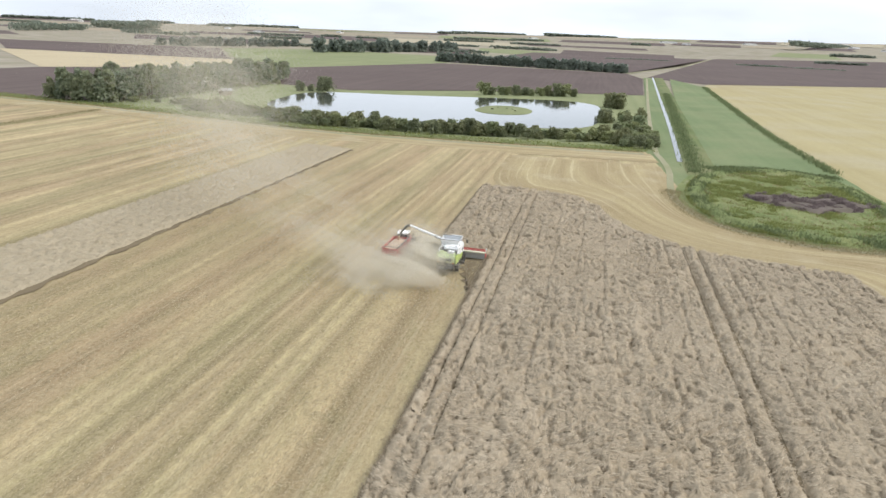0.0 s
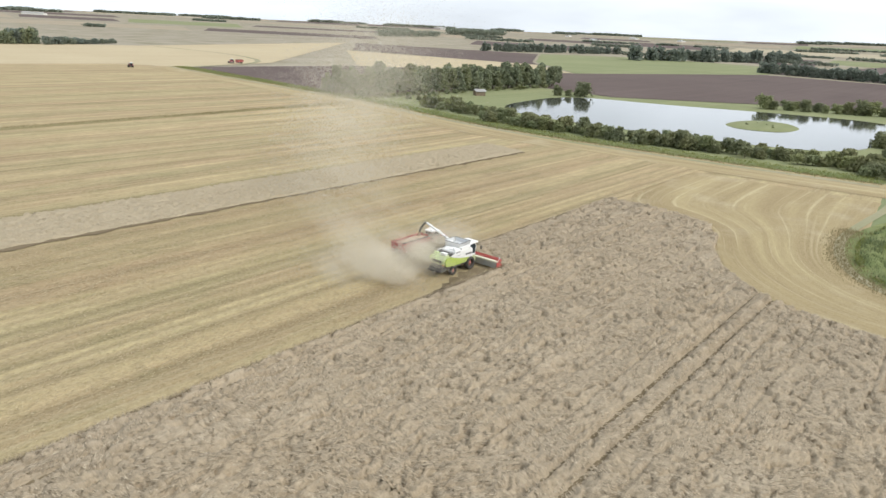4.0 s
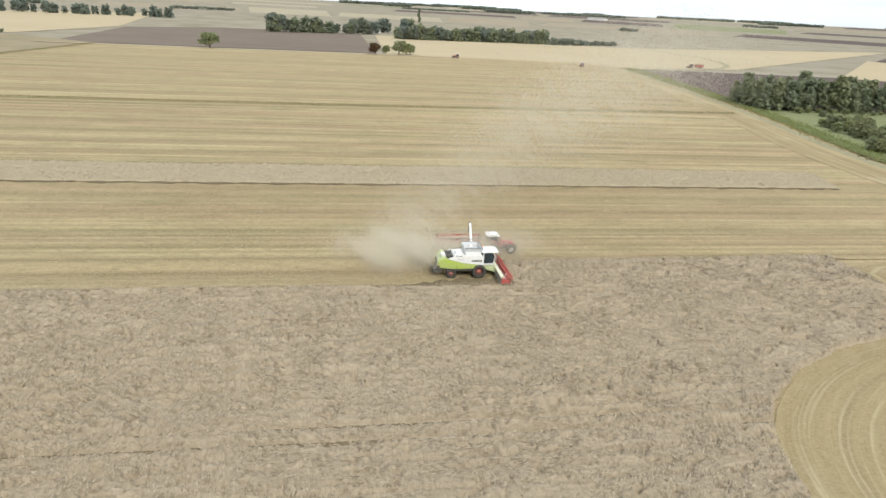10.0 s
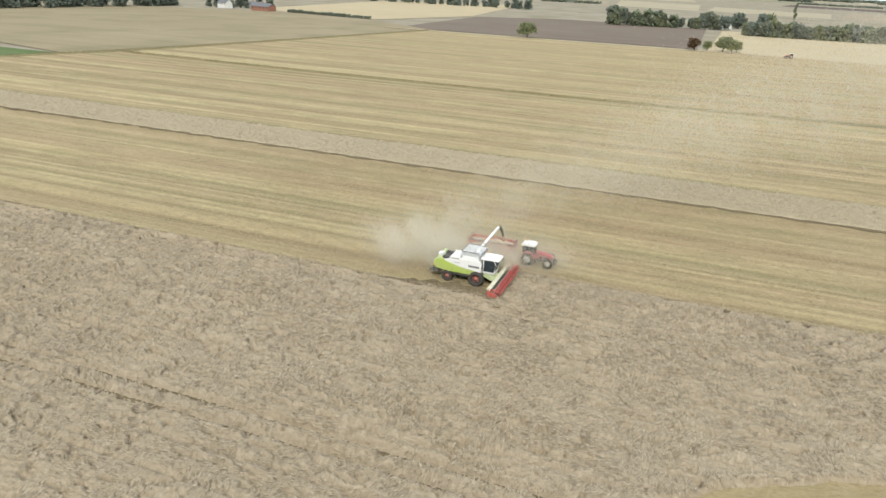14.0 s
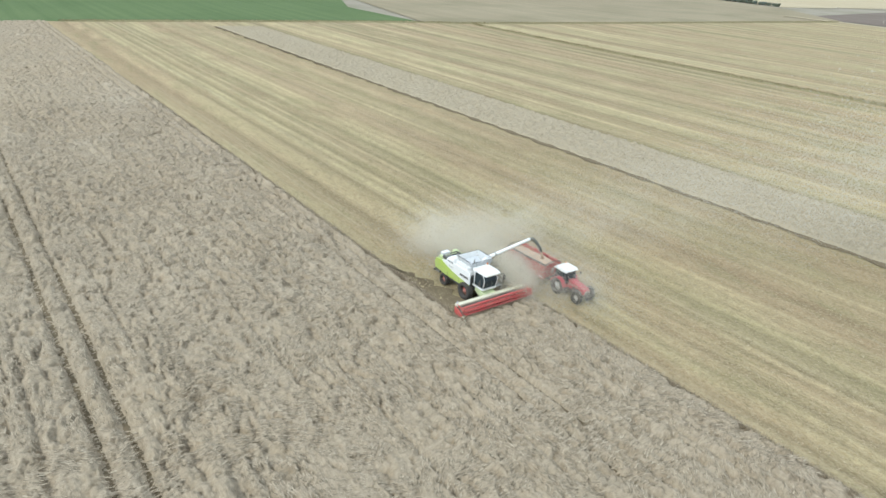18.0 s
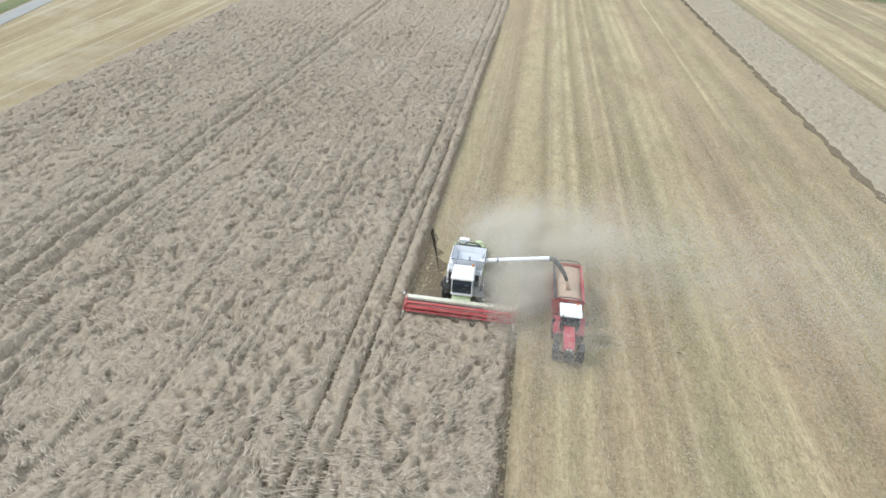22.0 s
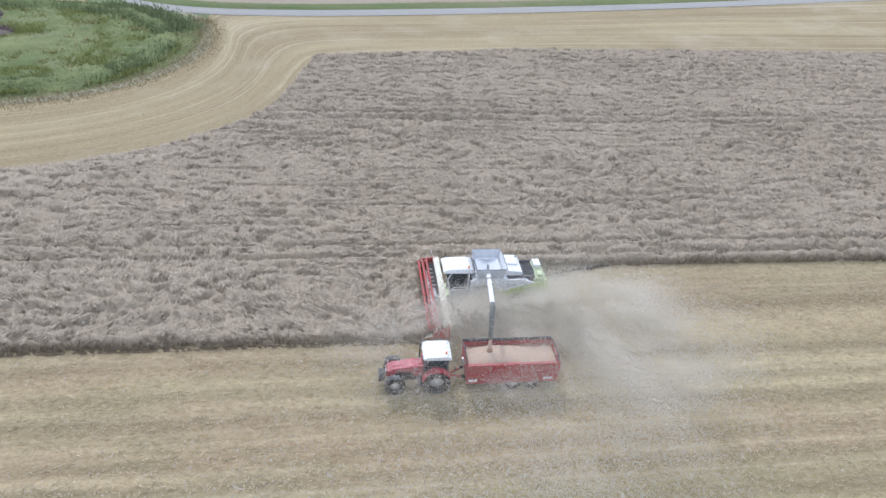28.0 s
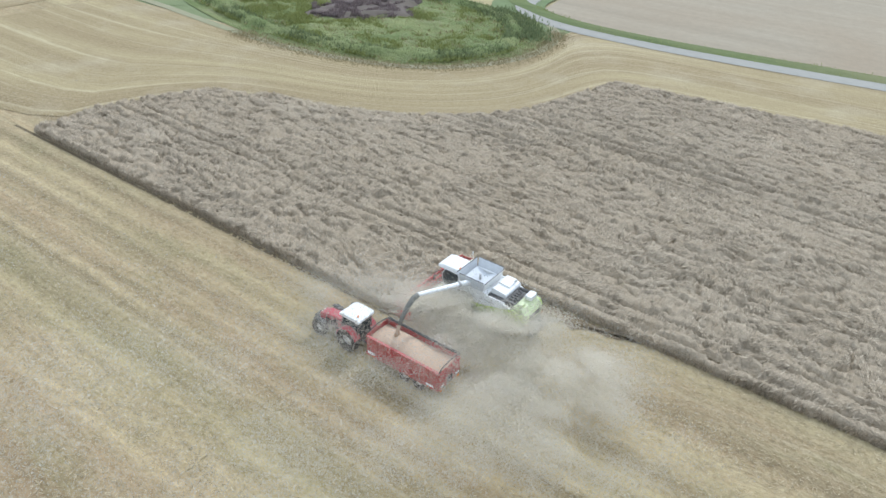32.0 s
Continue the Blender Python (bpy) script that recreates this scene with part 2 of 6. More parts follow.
def paint_material(name, colour, rough=0.35, dust=0.35, metal=0.0):
    """Machine paint under a film of harvest dust that is thicker in blotches."""
    k = Nodes(name, rough, metal, 0.5)
    film = k.noise(1.1, 4, 0.65, lo=0.35, hi=0.8)
    fine = k.noise(9.0, 3, 0.7, lo=0.3, hi=0.8)
    c = k.mix(k.math("MULTIPLY", k.math("ADD", film, k.math("MULTIPLY", fine, 0.3)), dust), colour, (0.40, 0.345, 0.26))
    k.put(k.bsdf.inputs["Roughness"], k.math("ADD", k.math("MULTIPLY", film, 0.35), rough))
    return k.colour(c).mat


def leaf_material(name, a, b):
    k = Nodes(name, 0.7, spec=0.25)
    isle = k.n.new("ShaderNodeNewGeometry").outputs["Random Per Island"]
    c = k.mix(isle, a, b)
    c = k.mix(k.math("MULTIPLY", k.random(), 0.45), c, tuple(0.5 * (x + y) * f for x, y, f in zip(a, b, (1.35, 1.15, 0.8))))
    k.colour(c)
    thin = k.n.new("ShaderNodeBsdfTranslucent")
    k.l.new(c, thin.inputs["Color"])
    blend = k.n.new("ShaderNodeMixShader")
    blend.inputs[0].default_value = 0.45
    k.l.new(k.bsdf.outputs[0], blend.inputs[1])
    k.l.new(thin.outputs[0], blend.inputs[2])
    k.l.new(blend.outputs[0], k.n["Material Output"].inputs["Surface"])
    return k.mat


def grass_material(name):
    """Rough unmown grass: dark tussocks, mid-green growth and bleached seed stems."""
    k = Nodes(name, 0.9, spec=0.1)
    broad = k.noise(0.09, 4, 0.65, lo=0.4, hi=0.62)
    clump = k.noise(0.7, 4, 0.7, (1, 0.6, 1), 20, None, 0.38, 0.62, 0.6)
    fine = k.noise(3.0, 4, 0.75, (1, 0.5, 1), 20, None, 0.35, 0.68)
    c = k.mix(broad, (0.15, 0.19, 0.068), (0.245, 0.262, 0.108))
    c = k.mix(k.math("MULTIPLY", clump, 0.35), c, (0.10, 0.13, 0.054))
    c = k.mix(k.math("MULTIPLY", k.noise(0.35, 4, 0.7, (1, 0.4, 1), 35, None, 0.52, 0.68), 0.55), c, (0.27, 0.26, 0.15))
    c = k.mix(k.math("MULTIPLY", fine, 0.4), c, (0.23, 0.255, 0.11))
    return k.colour(c).bump(k.math("ADD", clump, fine), 0.8, 0.15).mat


def plain_material(name, colour, rough=0.7, metal=0.0, vary=0.3, scale=3.0):
    k = Nodes(name, rough, metal, 0.3)
    f = k.noise(scale, 4, 0.65)
    return k.colour(k.mix(k.math("MULTIPLY", f, vary), colour, tuple(v * 0.5 for v in colour))).bump(f, 0.15, 0.01).mat


M_STUBBLE = stubble_material("stubble")
M_HEADLAND = headland_material("stubble_headland")
M_CROP = crop_material("standing_wheat")
M_LAID = crop_material("laid_wheat", 0.5)
# Tan greyed so that distance haze sits in the ground's own colour.
M_LAND = soil_material("open_land", (0.27, 0.235, 0.175), (0.355, 0.315, 0.245), 30, 0.05, (0.21, 0.19, 0.115))
M_TAN = soil_material("pale_stubble", (0.355, 0.305, 0.21), (0.43, 0.375, 0.27), 8, 0.25)
M_FALLOW = soil_material("grey_stubble", (0.285, 0.240, 0.172), (0.385, 0.330, 0.240), 70, 0.3, (0.32, 0.255, 0.175))
M_PEACH = soil_material("peach_stubble", (0.42, 0.345, 0.22), (0.50, 0.42, 0.28), 60, 0.3)
M_GOLD = soil_material("golden_field", (0.33, 0.275, 0.14), (0.42, 0.36, 0.20), 20, 0.3, (0.40, 0.35, 0.23))
M_PLOUGH = soil_material("ploughed_soil", (0.10, 0.075, 0.068), (0.15, 0.115, 0.102), 80, 0.4)
M_PLOUGH_PALE = soil_material("dry_ploughed_soil", (0.155, 0.122, 0.096), (0.225, 0.182, 0.145), 80, 0.4)
M_GREEN = soil_material("green_crop", (0.088, 0.13, 0.05), (0.145, 0.188, 0.078), -75, 0.35)
M_PASTURE = soil_material("pasture", (0.185, 0.205, 0.10), (0.265, 0.275, 0.145), 12, 0.2)
M_GRASS = soil_material("rough_grass", (0.098, 0.128, 0.05), (0.178, 0.205, 0.085), 12, 0.5, (0.22, 0.21, 0.11))
M_TUSSOCK = grass_material("tussock_grass")
M_DRY = soil_material("dry_grass", (0.21, 0.18, 0.095), (0.32, 0.28, 0.16), 0, 0.8)
M_HEATH = soil_material("heather_scrub", (0.10, 0.079, 0.07), (0.20, 0.163, 0.146), 30, 0.8, (0.12, 0.115, 0.06))
M_TRACK = soil_material("worn_track", (0.27, 0.245, 0.155), (0.375, 0.345, 0.235), 0, 0.6, (0.225, 0.235, 0.12))
M_ROAD = soil_material("pale_asphalt", (0.30, 0.288, 0.25), (0.37, 0.355, 0.308), 0, 0.6)
M_WEST = soil_material("weathered_stubble", (0.265, 0.218, 0.138), (0.345, 0.288, 0.188), 70, 0.25, (0.235, 0.205, 0.125))
M_DARK_PATCH = soil_material("dark_patch_ground", (0.145, 0.113, 0.072), (0.25, 0.198, 0.122), 0, 0.8, (0.12, 0.09, 0.055))
# Soil brown deepened to hold the shade of wheat edges and ruts.
M_SHADE_SOIL = soil_material("shade_toned_soil", (0.13, 0.10, 0.062), (0.215, 0.168, 0.104), 0, 0.8)
M_WHITE = paint_material("white_paint", (0.80, 0.80, 0.78), 0.35, 0.26)
M_LIME = paint_material("seed_green_paint", (0.39, 0.51, 0.08), 0.4, 0.38)
M_PALE = paint_material("pale_green_paint", (0.55, 0.63, 0.34), 0.45, 0.35)
M_RED = paint_material("red_paint", (0.48, 0.04, 0.04), 0.5, 0.4)
M_TRACTOR = paint_material("tractor_red_paint", (0.43, 0.022, 0.055), 0.4, 0.45)
M_TRAILER = paint_material("trailer_red_paint", (0.37, 0.035, 0.04), 0.45, 0.42)
M_DARK = paint_material("dark_metal", (0.05, 0.05, 0.05), 0.5, 0.16)
M_STEEL = paint_material("grey_steel", (0.36, 0.36, 0.35), 0.4, 0.4, 0.5)
M_RUBBER = plain_material("tyre_rubber", (0.062, 0.056, 0.048), 0.85, 0, -0.8)
M_RIM = paint_material("pale_rim", (0.62, 0.60, 0.55), 0.4, 0.4)
M_REDRIM = paint_material("red_rim", (0.38, 0.06, 0.05), 0.5, 0.75)
M_TANK = plain_material("grey_tank_panel", (0.60, 0.61, 0.61), 0.6, 0, 0.3)
M_GRAIN = plain_material("wheat_grain", (0.48, 0.355, 0.25), 0.9, 0, 0.2, 6)
M_LAMP = plain_material("lamp_lens", (0.75, 0.72, 0.62), 0.15, 0, 0.1)
M_AMBER = plain_material("amber_lens", (0.75, 0.25, 0.03), 0.2, 0, 0.1)
_g = Nodes("cab_glass", 0.12, 0, 0.15)
_g.colour((0.035, 0.045, 0.05))
M_GLASS = _g.mat
_g = Nodes("pond_water", 0.05, 0, 0.5)
_g.colour((0.06, 0.065, 0.06)).bump(_g.noise(0.7, 4, 0.6, (1, 2.2, 1)), 0.05, 0.05)
M_WATER = _g.mat
_g = Nodes("dust_speck", 1.0, 0, 0.0)
_g.colour((0.80, 0.75, 0.635))
_t = _g.n.new("ShaderNodeBsdfTranslucent")
_t.inputs["Color"].default_value = (0.80, 0.75, 0.635, 1)
_m = _g.n.new("ShaderNodeMixShader")
_g.l.new(_g.bsdf.outputs[0], _m.inputs[1])
_g.l.new(_t.outputs[0], _m.inputs[2])
_c = _g.n.new("ShaderNodeBsdfTransparent")
_v = _g.n.new("ShaderNodeMixShader")
_v.inputs[0].default_value = 0.42
_g.l.new(_c.outputs[0], _v.inputs[1])
_g.l.new(_m.outputs[0], _v.inputs[2])
_g.l.new(_v.outputs[0], _g.n["Material Output"].inputs["Surface"])
M_DUST = _g.mat
M_LEAF_DARK = leaf_material("dark_leaves", (0.16, 0.195, 0.125), (0.31, 0.345, 0.23))
M_LEAF_BUSH = leaf_material("bush_leaves", (0.175, 0.21, 0.11), (0.33, 0.365, 0.21))
M_LEAF_PALE = leaf_material("willow_leaves", (0.145, 0.17, 0.095), (0.28, 0.295, 0.175))
M_LEAF_RUST = leaf_material("rusty_leaves", (0.09, 0.05, 0.03), (0.16, 0.11, 0.055))
M_BLADE = leaf_material("grass_blades", (0.15, 0.19, 0.064), (0.275, 0.295, 0.115))
M_DRYBLADE = leaf_material("dry_blades", (0.20, 0.17, 0.09), (0.38, 0.33, 0.20))
_g = Nodes("wheat_stalks", 0.8, 0, 0.2)
_g.colour(_g.mix(_g.n.new("ShaderNodeNewGeometry").outputs["Random Per Island"], (0.19, 0.152, 0.100), (0.50, 0.42, 0.305)))
M_STALK = _g.mat
# Lighter, bluer green that puts distance haze into the leaf colour.
M_LEAF_HAZED = leaf_material("hazed_leaves", (0.15, 0.185, 0.155), (0.265, 0.30, 0.25))
M_HEATHER = leaf_material("heather_sprigs", (0.13, 0.103, 0.098), (0.31, 0.25, 0.235))
M_REED = leaf_material("reed_blades", (0.12, 0.155, 0.07), (0.225, 0.26, 0.128))
M_STRIP = soil_material("ditch_meadow", (0.142, 0.182, 0.085), (0.20, 0.24, 0.118), 8, 0.3, (0.235, 0.245, 0.13))
M_BARK = plain_material("bark", (0.11, 0.085, 0.06), 0.9, 0, 0.5, 2)

# ---- mesh helpers ----
def fast_mesh(name, verts, faces, material, smooth=False, uv=None):
    """A mesh from numpy arrays: verts (n, 3), faces (m, 3 or 4)."""
    me = bpy.data.meshes.new(name)
    verts, faces = np.asarray(verts, np.float32), np.asarray(faces, np.int32)
    k = faces.shape[1]
    me.vertices.add(len(verts))
    me.vertices.foreach_set("co", verts.ravel())
    me.loops.add(faces.size)
    me.loops.foreach_set("vertex_index", faces.ravel())
    me.polygons.add(len(faces))
    me.polygons.foreach_set("loop_start", np.arange(0, faces.size, k, dtype=np.int32))
    if smooth:
        me.polygons.foreach_set("use_smooth", np.ones(len(faces), dtype=bool))
    if uv is not None:
        layer = me.uv_layers.new(name="uv")
        layer.data.foreach_set("uv", np.asarray(uv, np.float32)[faces.ravel()].ravel())
    me.update(calc_edges=True)
    me.materials.append(material)
    return me


def hash2(ix, iy, seed):
    h = (ix.astype(np.int64) * 374761393 + iy.astype(np.int64) * 668265263 + seed * 974634541) & 0xFFFFFFFF
    h = ((h ^ (h >> 13)) * 1274126177) & 0xFFFFFFFF
    return ((h ^ (h >> 16)) & 0xFFFF) / 65535.0


def value_noise(x, y, seed=0):
    ix, iy = np.floor(x), np.floor(y)
    fx, fy = x - ix, y - iy
    fx, fy = fx * fx * (3 - 2 * fx), fy * fy * (3 - 2 * fy)
    a, b = hash2(ix, iy, seed), hash2(ix + 1, iy, seed)
    c, d = hash2(ix, iy + 1, seed), hash2(ix + 1, iy + 1, seed)
    return a + (b - a) * fx + (c - a) * fy + (a - b - c + d) * fx * fy


def fbm(x, y, seed=0, octaves=3):
    total, amp = 0.0, 0.5
    for i in range(octaves):
        total = total + amp * value_noise(x * 2 ** i, y * 2 ** i, seed + 17 * i)
        amp *= 0.5
    return total / (1 - 0.5 ** octaves)


def inside_distance(x, y, poly):
    """Signed distance to a polygon's outline, positive inside."""
    best = np.full(x.shape, 1e9)
    odd = np.zeros(x.shape, bool)
    n = len(poly)
    for i in range(n):
        (ax, ay), (bx, by) = poly[i], poly[(i + 1) % n]
        dx, dy = bx - ax, by - ay
        t = np.clip(((x - ax) * dx + (y - ay) * dy) / (dx * dx + dy * dy), 0, 1)
        best = np.minimum(best, np.hypot(x - ax - t * dx, y - ay - t * dy))
        if dy:
            odd ^= ((ay > y) != (by > y)) & (x < dx * (y - ay) / dy + ax)
    return np.where(odd, best, -best)


def grid(x0, x1, y0, y1, step):
    nx, ny = int((x1 - x0) / step) + 1, int((y1 - y0) / step) + 1
    gx, gy = np.meshgrid(np.linspace(x0, x1, nx), np.linspace(y0, y1, ny))
    i = (np.arange(ny - 1)[:, None] * nx + np.arange(nx - 1)[None, :]).ravel()
    return gx.ravel(), gy.ravel(), np.stack([i, i + 1, i + nx + 1, i + nx], 1)


def rounded(points, times=2, closed=True):
    """Cut the corners of an outline."""
    for _ in range(times):
        out = []
        n = len(points)
        for i in range(n if closed else n - 1):
            (ax, ay), (bx, by) = points[i], points[(i + 1) % n]
            out += [(0.75 * ax + 0.25 * bx, 0.75 * ay + 0.25 * by), (0.25 * ax + 0.75 * bx, 0.25 * ay + 0.75 * by)]
        points = out if closed else [points[0], *out, points[-1]]
    return points


def sheet(name, points, z, material, label, category="field"):
    bm = bmesh.new()
    bm.faces.new([bm.verts.new((x, y, z + far_rise(x, y) * 1.02)) for x, y in points])
    bmesh.ops.recalc_face_normals(bm, faces=bm.faces)
    if bm.faces[:][0].normal.z < 0:
        bmesh.ops.reverse_faces(bm, faces=bm.faces)
    me = bpy.data.meshes.new(name)
    bm.to_mesh(me)
    bm.free()
    me.materials.append(material)
    return tagged(new(name, me), label, category, kind="structure")


def ribbon(name, left, right, z, material, label, category, across=8, lift=0.0):
    """A strip between two outlines of equal length; uv runs in metres across and along it."""
    verts, uv = [], []
    along = 0.0
    wide = sum(math.dist(p, q) for p, q in zip(left, right)) / len(left)
    for i, ((ax, ay), (bx, by)) in enumerate(zip(left, right)):
        if i:
            along += math.dist(((ax + bx) / 2, (ay + by) / 2), ((left[i - 1][0] + right[i - 1][0]) / 2, (left[i - 1][1] + right[i - 1][1]) / 2))
        for j in range(across + 1):
            f = j / across
            verts.append((ax + (bx - ax) * f, ay + (by - ay) * f, z + 1.02 * far_rise(ax, ay) + lift * min(1, i / 2, (len(left) - 1 - i) / 2) * math.sin(math.pi * f)))
            uv.append((f * wide, along))
    faces = []
    for i in range(len(left) - 1):
        for j in range(across):
            a = i * (across + 1) + j
            faces.append((a, a + 1, a + across + 2, a + across + 1))
    me = fast_mesh(name, verts, faces, material, True, uv)
    ob = tagged(new(name, me), label, category, kind="structure")
    return ob


def line(points, step):
    """Evenly spaced points along an open line."""
    out = [points[0]]
    for (ax, ay), (bx, by) in zip(points, points[1:]):
        n = max(1, round(math.dist((ax, ay), (bx, by)) / step))
        out += [(ax + (bx - ax) * i / n, ay + (by - ay) * i / n) for i in range(1, n + 1)]
    return out


def offset(points, d):
    """The open line moved d metres to its left."""
    out = []
    for i, (x, y) in enumerate(points):
        (ax, ay), (bx, by) = points[max(i - 1, 0)], points[min(i + 1, len(points) - 1)]
        n = math.dist((ax, ay), (bx, by)) or 1
        out.append((x - (by - ay) / n * d, y + (bx - ax) / n * d))
    return out


def strip(name, points, width, z, material, label, category, lift=0.0):
    pts = line(rounded(points, 2, False), 4)
    return ribbon(name, offset(pts, width / 2), offset(pts, -width / 2), z, material, label, category, 6, lift)


# ---- ground ----
RISE = ((-120, 0), (-60, 90), (-20, 92), (-14, 80), (2, 57), (10, 42), (18, 30), (26, 23), (34, 17), (50, 9), (62, 2), (75, 0))


def far_rise(x, y):
    """Height of the low upland that closes the plain to the north and east."""
    r = math.hypot(x, y)
    az = math.degrees(math.atan2(-x, y))
    if r < 1150 or not RISE[0][0] < az < RISE[-1][0]:
        return 0.0
    return float(np.interp(az, *zip(*RISE))) * (r - 1150) / 3550


BASE = -0.6
gv = [(0, 0, BASE)]
for r in (120, 400, 1150, 1800, 3000, 4000, 4750):
    gv += [(x, y, BASE + far_rise(x, y)) for x, y in ((r * math.cos(radians(2 * a)), r * math.sin(radians(2 * a))) for a in range(180))]
gf = [(0, 1 + a, 1 + (a + 1) % 180) for a in range(180)]
for k in range(6):
    b = 1 + 180 * k
    for a in range(180):
        p, q = b + a, b + (a + 1) % 180
        gf += [(p, p + 180, q + 180), (p, q + 180, q)]
tagged(new("ground", fast_mesh("ground", gv, gf, M_LAND)), "flat open farmland in dull tan and green reaching the horizon", "ground", kind="structure")

# fields round the harvest
sheet("field_stubble", [(-4, -250), (0, -250), (-140, -216), (-386, -162), (-386, 146), (-352, 168), (-175, 148), (-82, 126), (36, 134), (42, 60), (64, 10), (68, -90), (74, -268)], -0.10, M_STUBBLE, "cut wheat stubble field, golden with pale straw rows")
sheet("field_green", [(160, -290), (0, -251), (-139, -217), (-138, -285), (-170, -360), (-260, -760), (200, -760)], -0.32, M_GREEN, "bright green leafy crop field beyond the stubble")
sheet("field_west_tan", [(-140, -219), (-396, -162), (-448, -232), (-470, -330), (-260, -760), (-172, -362)], -0.34, M_WEST, "weathered tan stubble field beside a farm")
sheet("field_west_pale", [(-458, -236), (-474, -330), (-500, -372), (-820, -400), (-980, -250), (-602, -202)], -0.37, M_PEACH, "pale peach-coloured stubble field behind a farm hedge")
sheet("field_west_plough", [(-397, -190), (-600, -196), (-660, -120), (-648, 12), (-402, 12)], -0.36, M_PLOUGH_PALE, "brown ploughed field behind a lone tree")
sheet("field_west_peach", [(-388, 18), (-640, 26), (-600, 280), (-760, 700), (-380, 262), (-354, 172), (-388, 150)], -0.36, M_PEACH, "pale peach-coloured stubble field with a farm track")
sheet("field_north_plough", [(-354, 174), (-186, 153), (-196, 335), (-172, 306), (-118, 294), (-53, 352), (50, 404), (62, 640), (50, 738), (-163, 738), (-240, 466), (-345, 314)], -0.34, M_PLOUGH, "dark brown ploughed field round a wood and pond")
sheet("field_north_green", [(-240, 470), (-163, 742), (-168, 1010), (-420, 1010), (-500, 840), (-362, 604)], -0.36, M_PASTURE, "pale green pasture beyond the ploughed field")
sheet("field_north_strip", [(-760, 720), (-552, 512), (-330, 556), (-364, 600), (-496, 826)], -0.38, M_PLOUGH, "long dark strip of ploughed land")
sheet("field_north_tan", [(-555, 505), (-346, 318), (-242, 470), (-330, 552)], -0.40, M_PEACH, "narrow strip of pale stubble")
sheet("field_east_gold", [(86, 36), (96, 36), (420, 130), (560, 860), (323, 760), (116, 594), (107, 541), (86, 205)], -0.36, M_GOLD, "golden ripe field beyond the grass strip")
sheet("field_east_plough", [(66, 660), (116, 600), (326, 766), (520, 860), (900, 1500), (640, 1720), (256, 1540)], -0.40, M_PLOUGH, "dark ploughed field in the distance")
sheet("field_north_plough_far", [(-165, 790), (48, 750), (240, 1500), (-120, 1450)], -0.42, M_PLOUGH, "dark ploughed field behind a tree belt")
sheet("field_road_side", [(86, 43.2), (88, 0.8), (97, -46), (112, -98), (160, -270), (620, -420), (640, 197), (420, 145), (110, 47.2)], -0.10, M_FALLOW, "pale tan stubble field across the lane")
sheet("bank_grass", [(-188, 152), (-170, 148), (-82, 127), (36, 136), (40, 150), (52, 230), (52, 400), (-53, 346), (-118, 290), (-172, 300), (-180, 240)], -0.20, M_PASTURE, "mown and rough grass banks round the pond", "grass")
sheet("grass_strip", [(47, 84), (48, 121), (90, 664), (108, 541), (88, 205), (88, 100), (85, 60), (76, 60)], -0.12, M_STRIP, "green grass strip along the drainage ditch", "grass")

PATCH = [(49, 103), (41.5, 76.8), (40.5, 61.7), (42.5, 49.2), (46, 41.2), (53, 35.7), (61, 33.2), (70, 34.2), (78, 39.2), (84.5, 46.2), (86, 74.6), (84, 107), (66, 115)]
HEATHER = [(68 + (11.5 + 2.6 * math.sin(2 * a + 1) + 1.7 * math.sin(5 * a) + 1.1 * math.sin(9 * a + 2)) * math.cos(a), 69 + (8.5 + 1.8 * math.sin(3 * a) + 1.5 * math.sin(7 * a + 1)) * math.sin(a)) for a in (2 * math.pi * k / 44 for k in range(44))]


def rough_patch(name, poly, step, z0, swell, material, label, category):
    """Uneven tussocky ground inside an outline."""
    xs, ys = [p[0] for p in poly], [p[1] for p in poly]
    x, y, f = grid(min(xs) - 1, max(xs) + 1, min(ys) - 1, max(ys) + 1, step)
    d = inside_distance(x, y, poly)
    f = f[(d[f] > -0.3).all(1)]
    used = np.unique(f)
    remap = np.zeros(len(x), np.int64)
    remap[used] = np.arange(len(used))
    x, y, d = x[used], y[used], np.clip(d[used], 0, None)
    z = swell * (fbm(x * 0.5, y * 0.5, 23, 3) + 0.5 * fbm(x * 0.13, y * 0.13, 29, 2) - 0.35) * np.clip(d / 1.5, 0, 1)
    rim = np.exp(-((d - 2.6) / 1.3) ** 2) * (0.5 + 0.7 * fbm(x * 0.4, y * 0.4, 37, 2))
    rnd = np.random.default_rng(5)
    z = z + swell * 0.9 * rim + rnd.normal(0, 0.08 * step, len(x))
    return tagged(new(name, fast_mesh(name, np.stack([x, y, z0 + np.clip(z, -0.02, None)], 1), remap[f], material)), label, category, kind="structure")


sheet("field_corner", [(58, 30.2), (80, 30.2), (86, 43.2), (85, 60.6), (60, 58.2)], -0.075, M_STRIP, "short grass at the lane corner", "grass")
sheet("patch_verge", rounded([(63 + (x - 63) * 1.09, 76 + (y - 76) * 1.07) for x, y in PATCH], 2), -0.03, M_TUSSOCK, "short green verge round the rough grass", "grass")
rough_patch("grass_patch", rounded(PATCH, 2), 0.4, -0.02, 0.75, M_TUSSOCK, "rough tussocky green grass patch with a rounded corner", "grass")
rough_patch("heather_patch", HEATHER, 0.4, 0.16, 0.55, M_HEATH, "irregular patch of purple-grey heather-like scrub", "scrub")

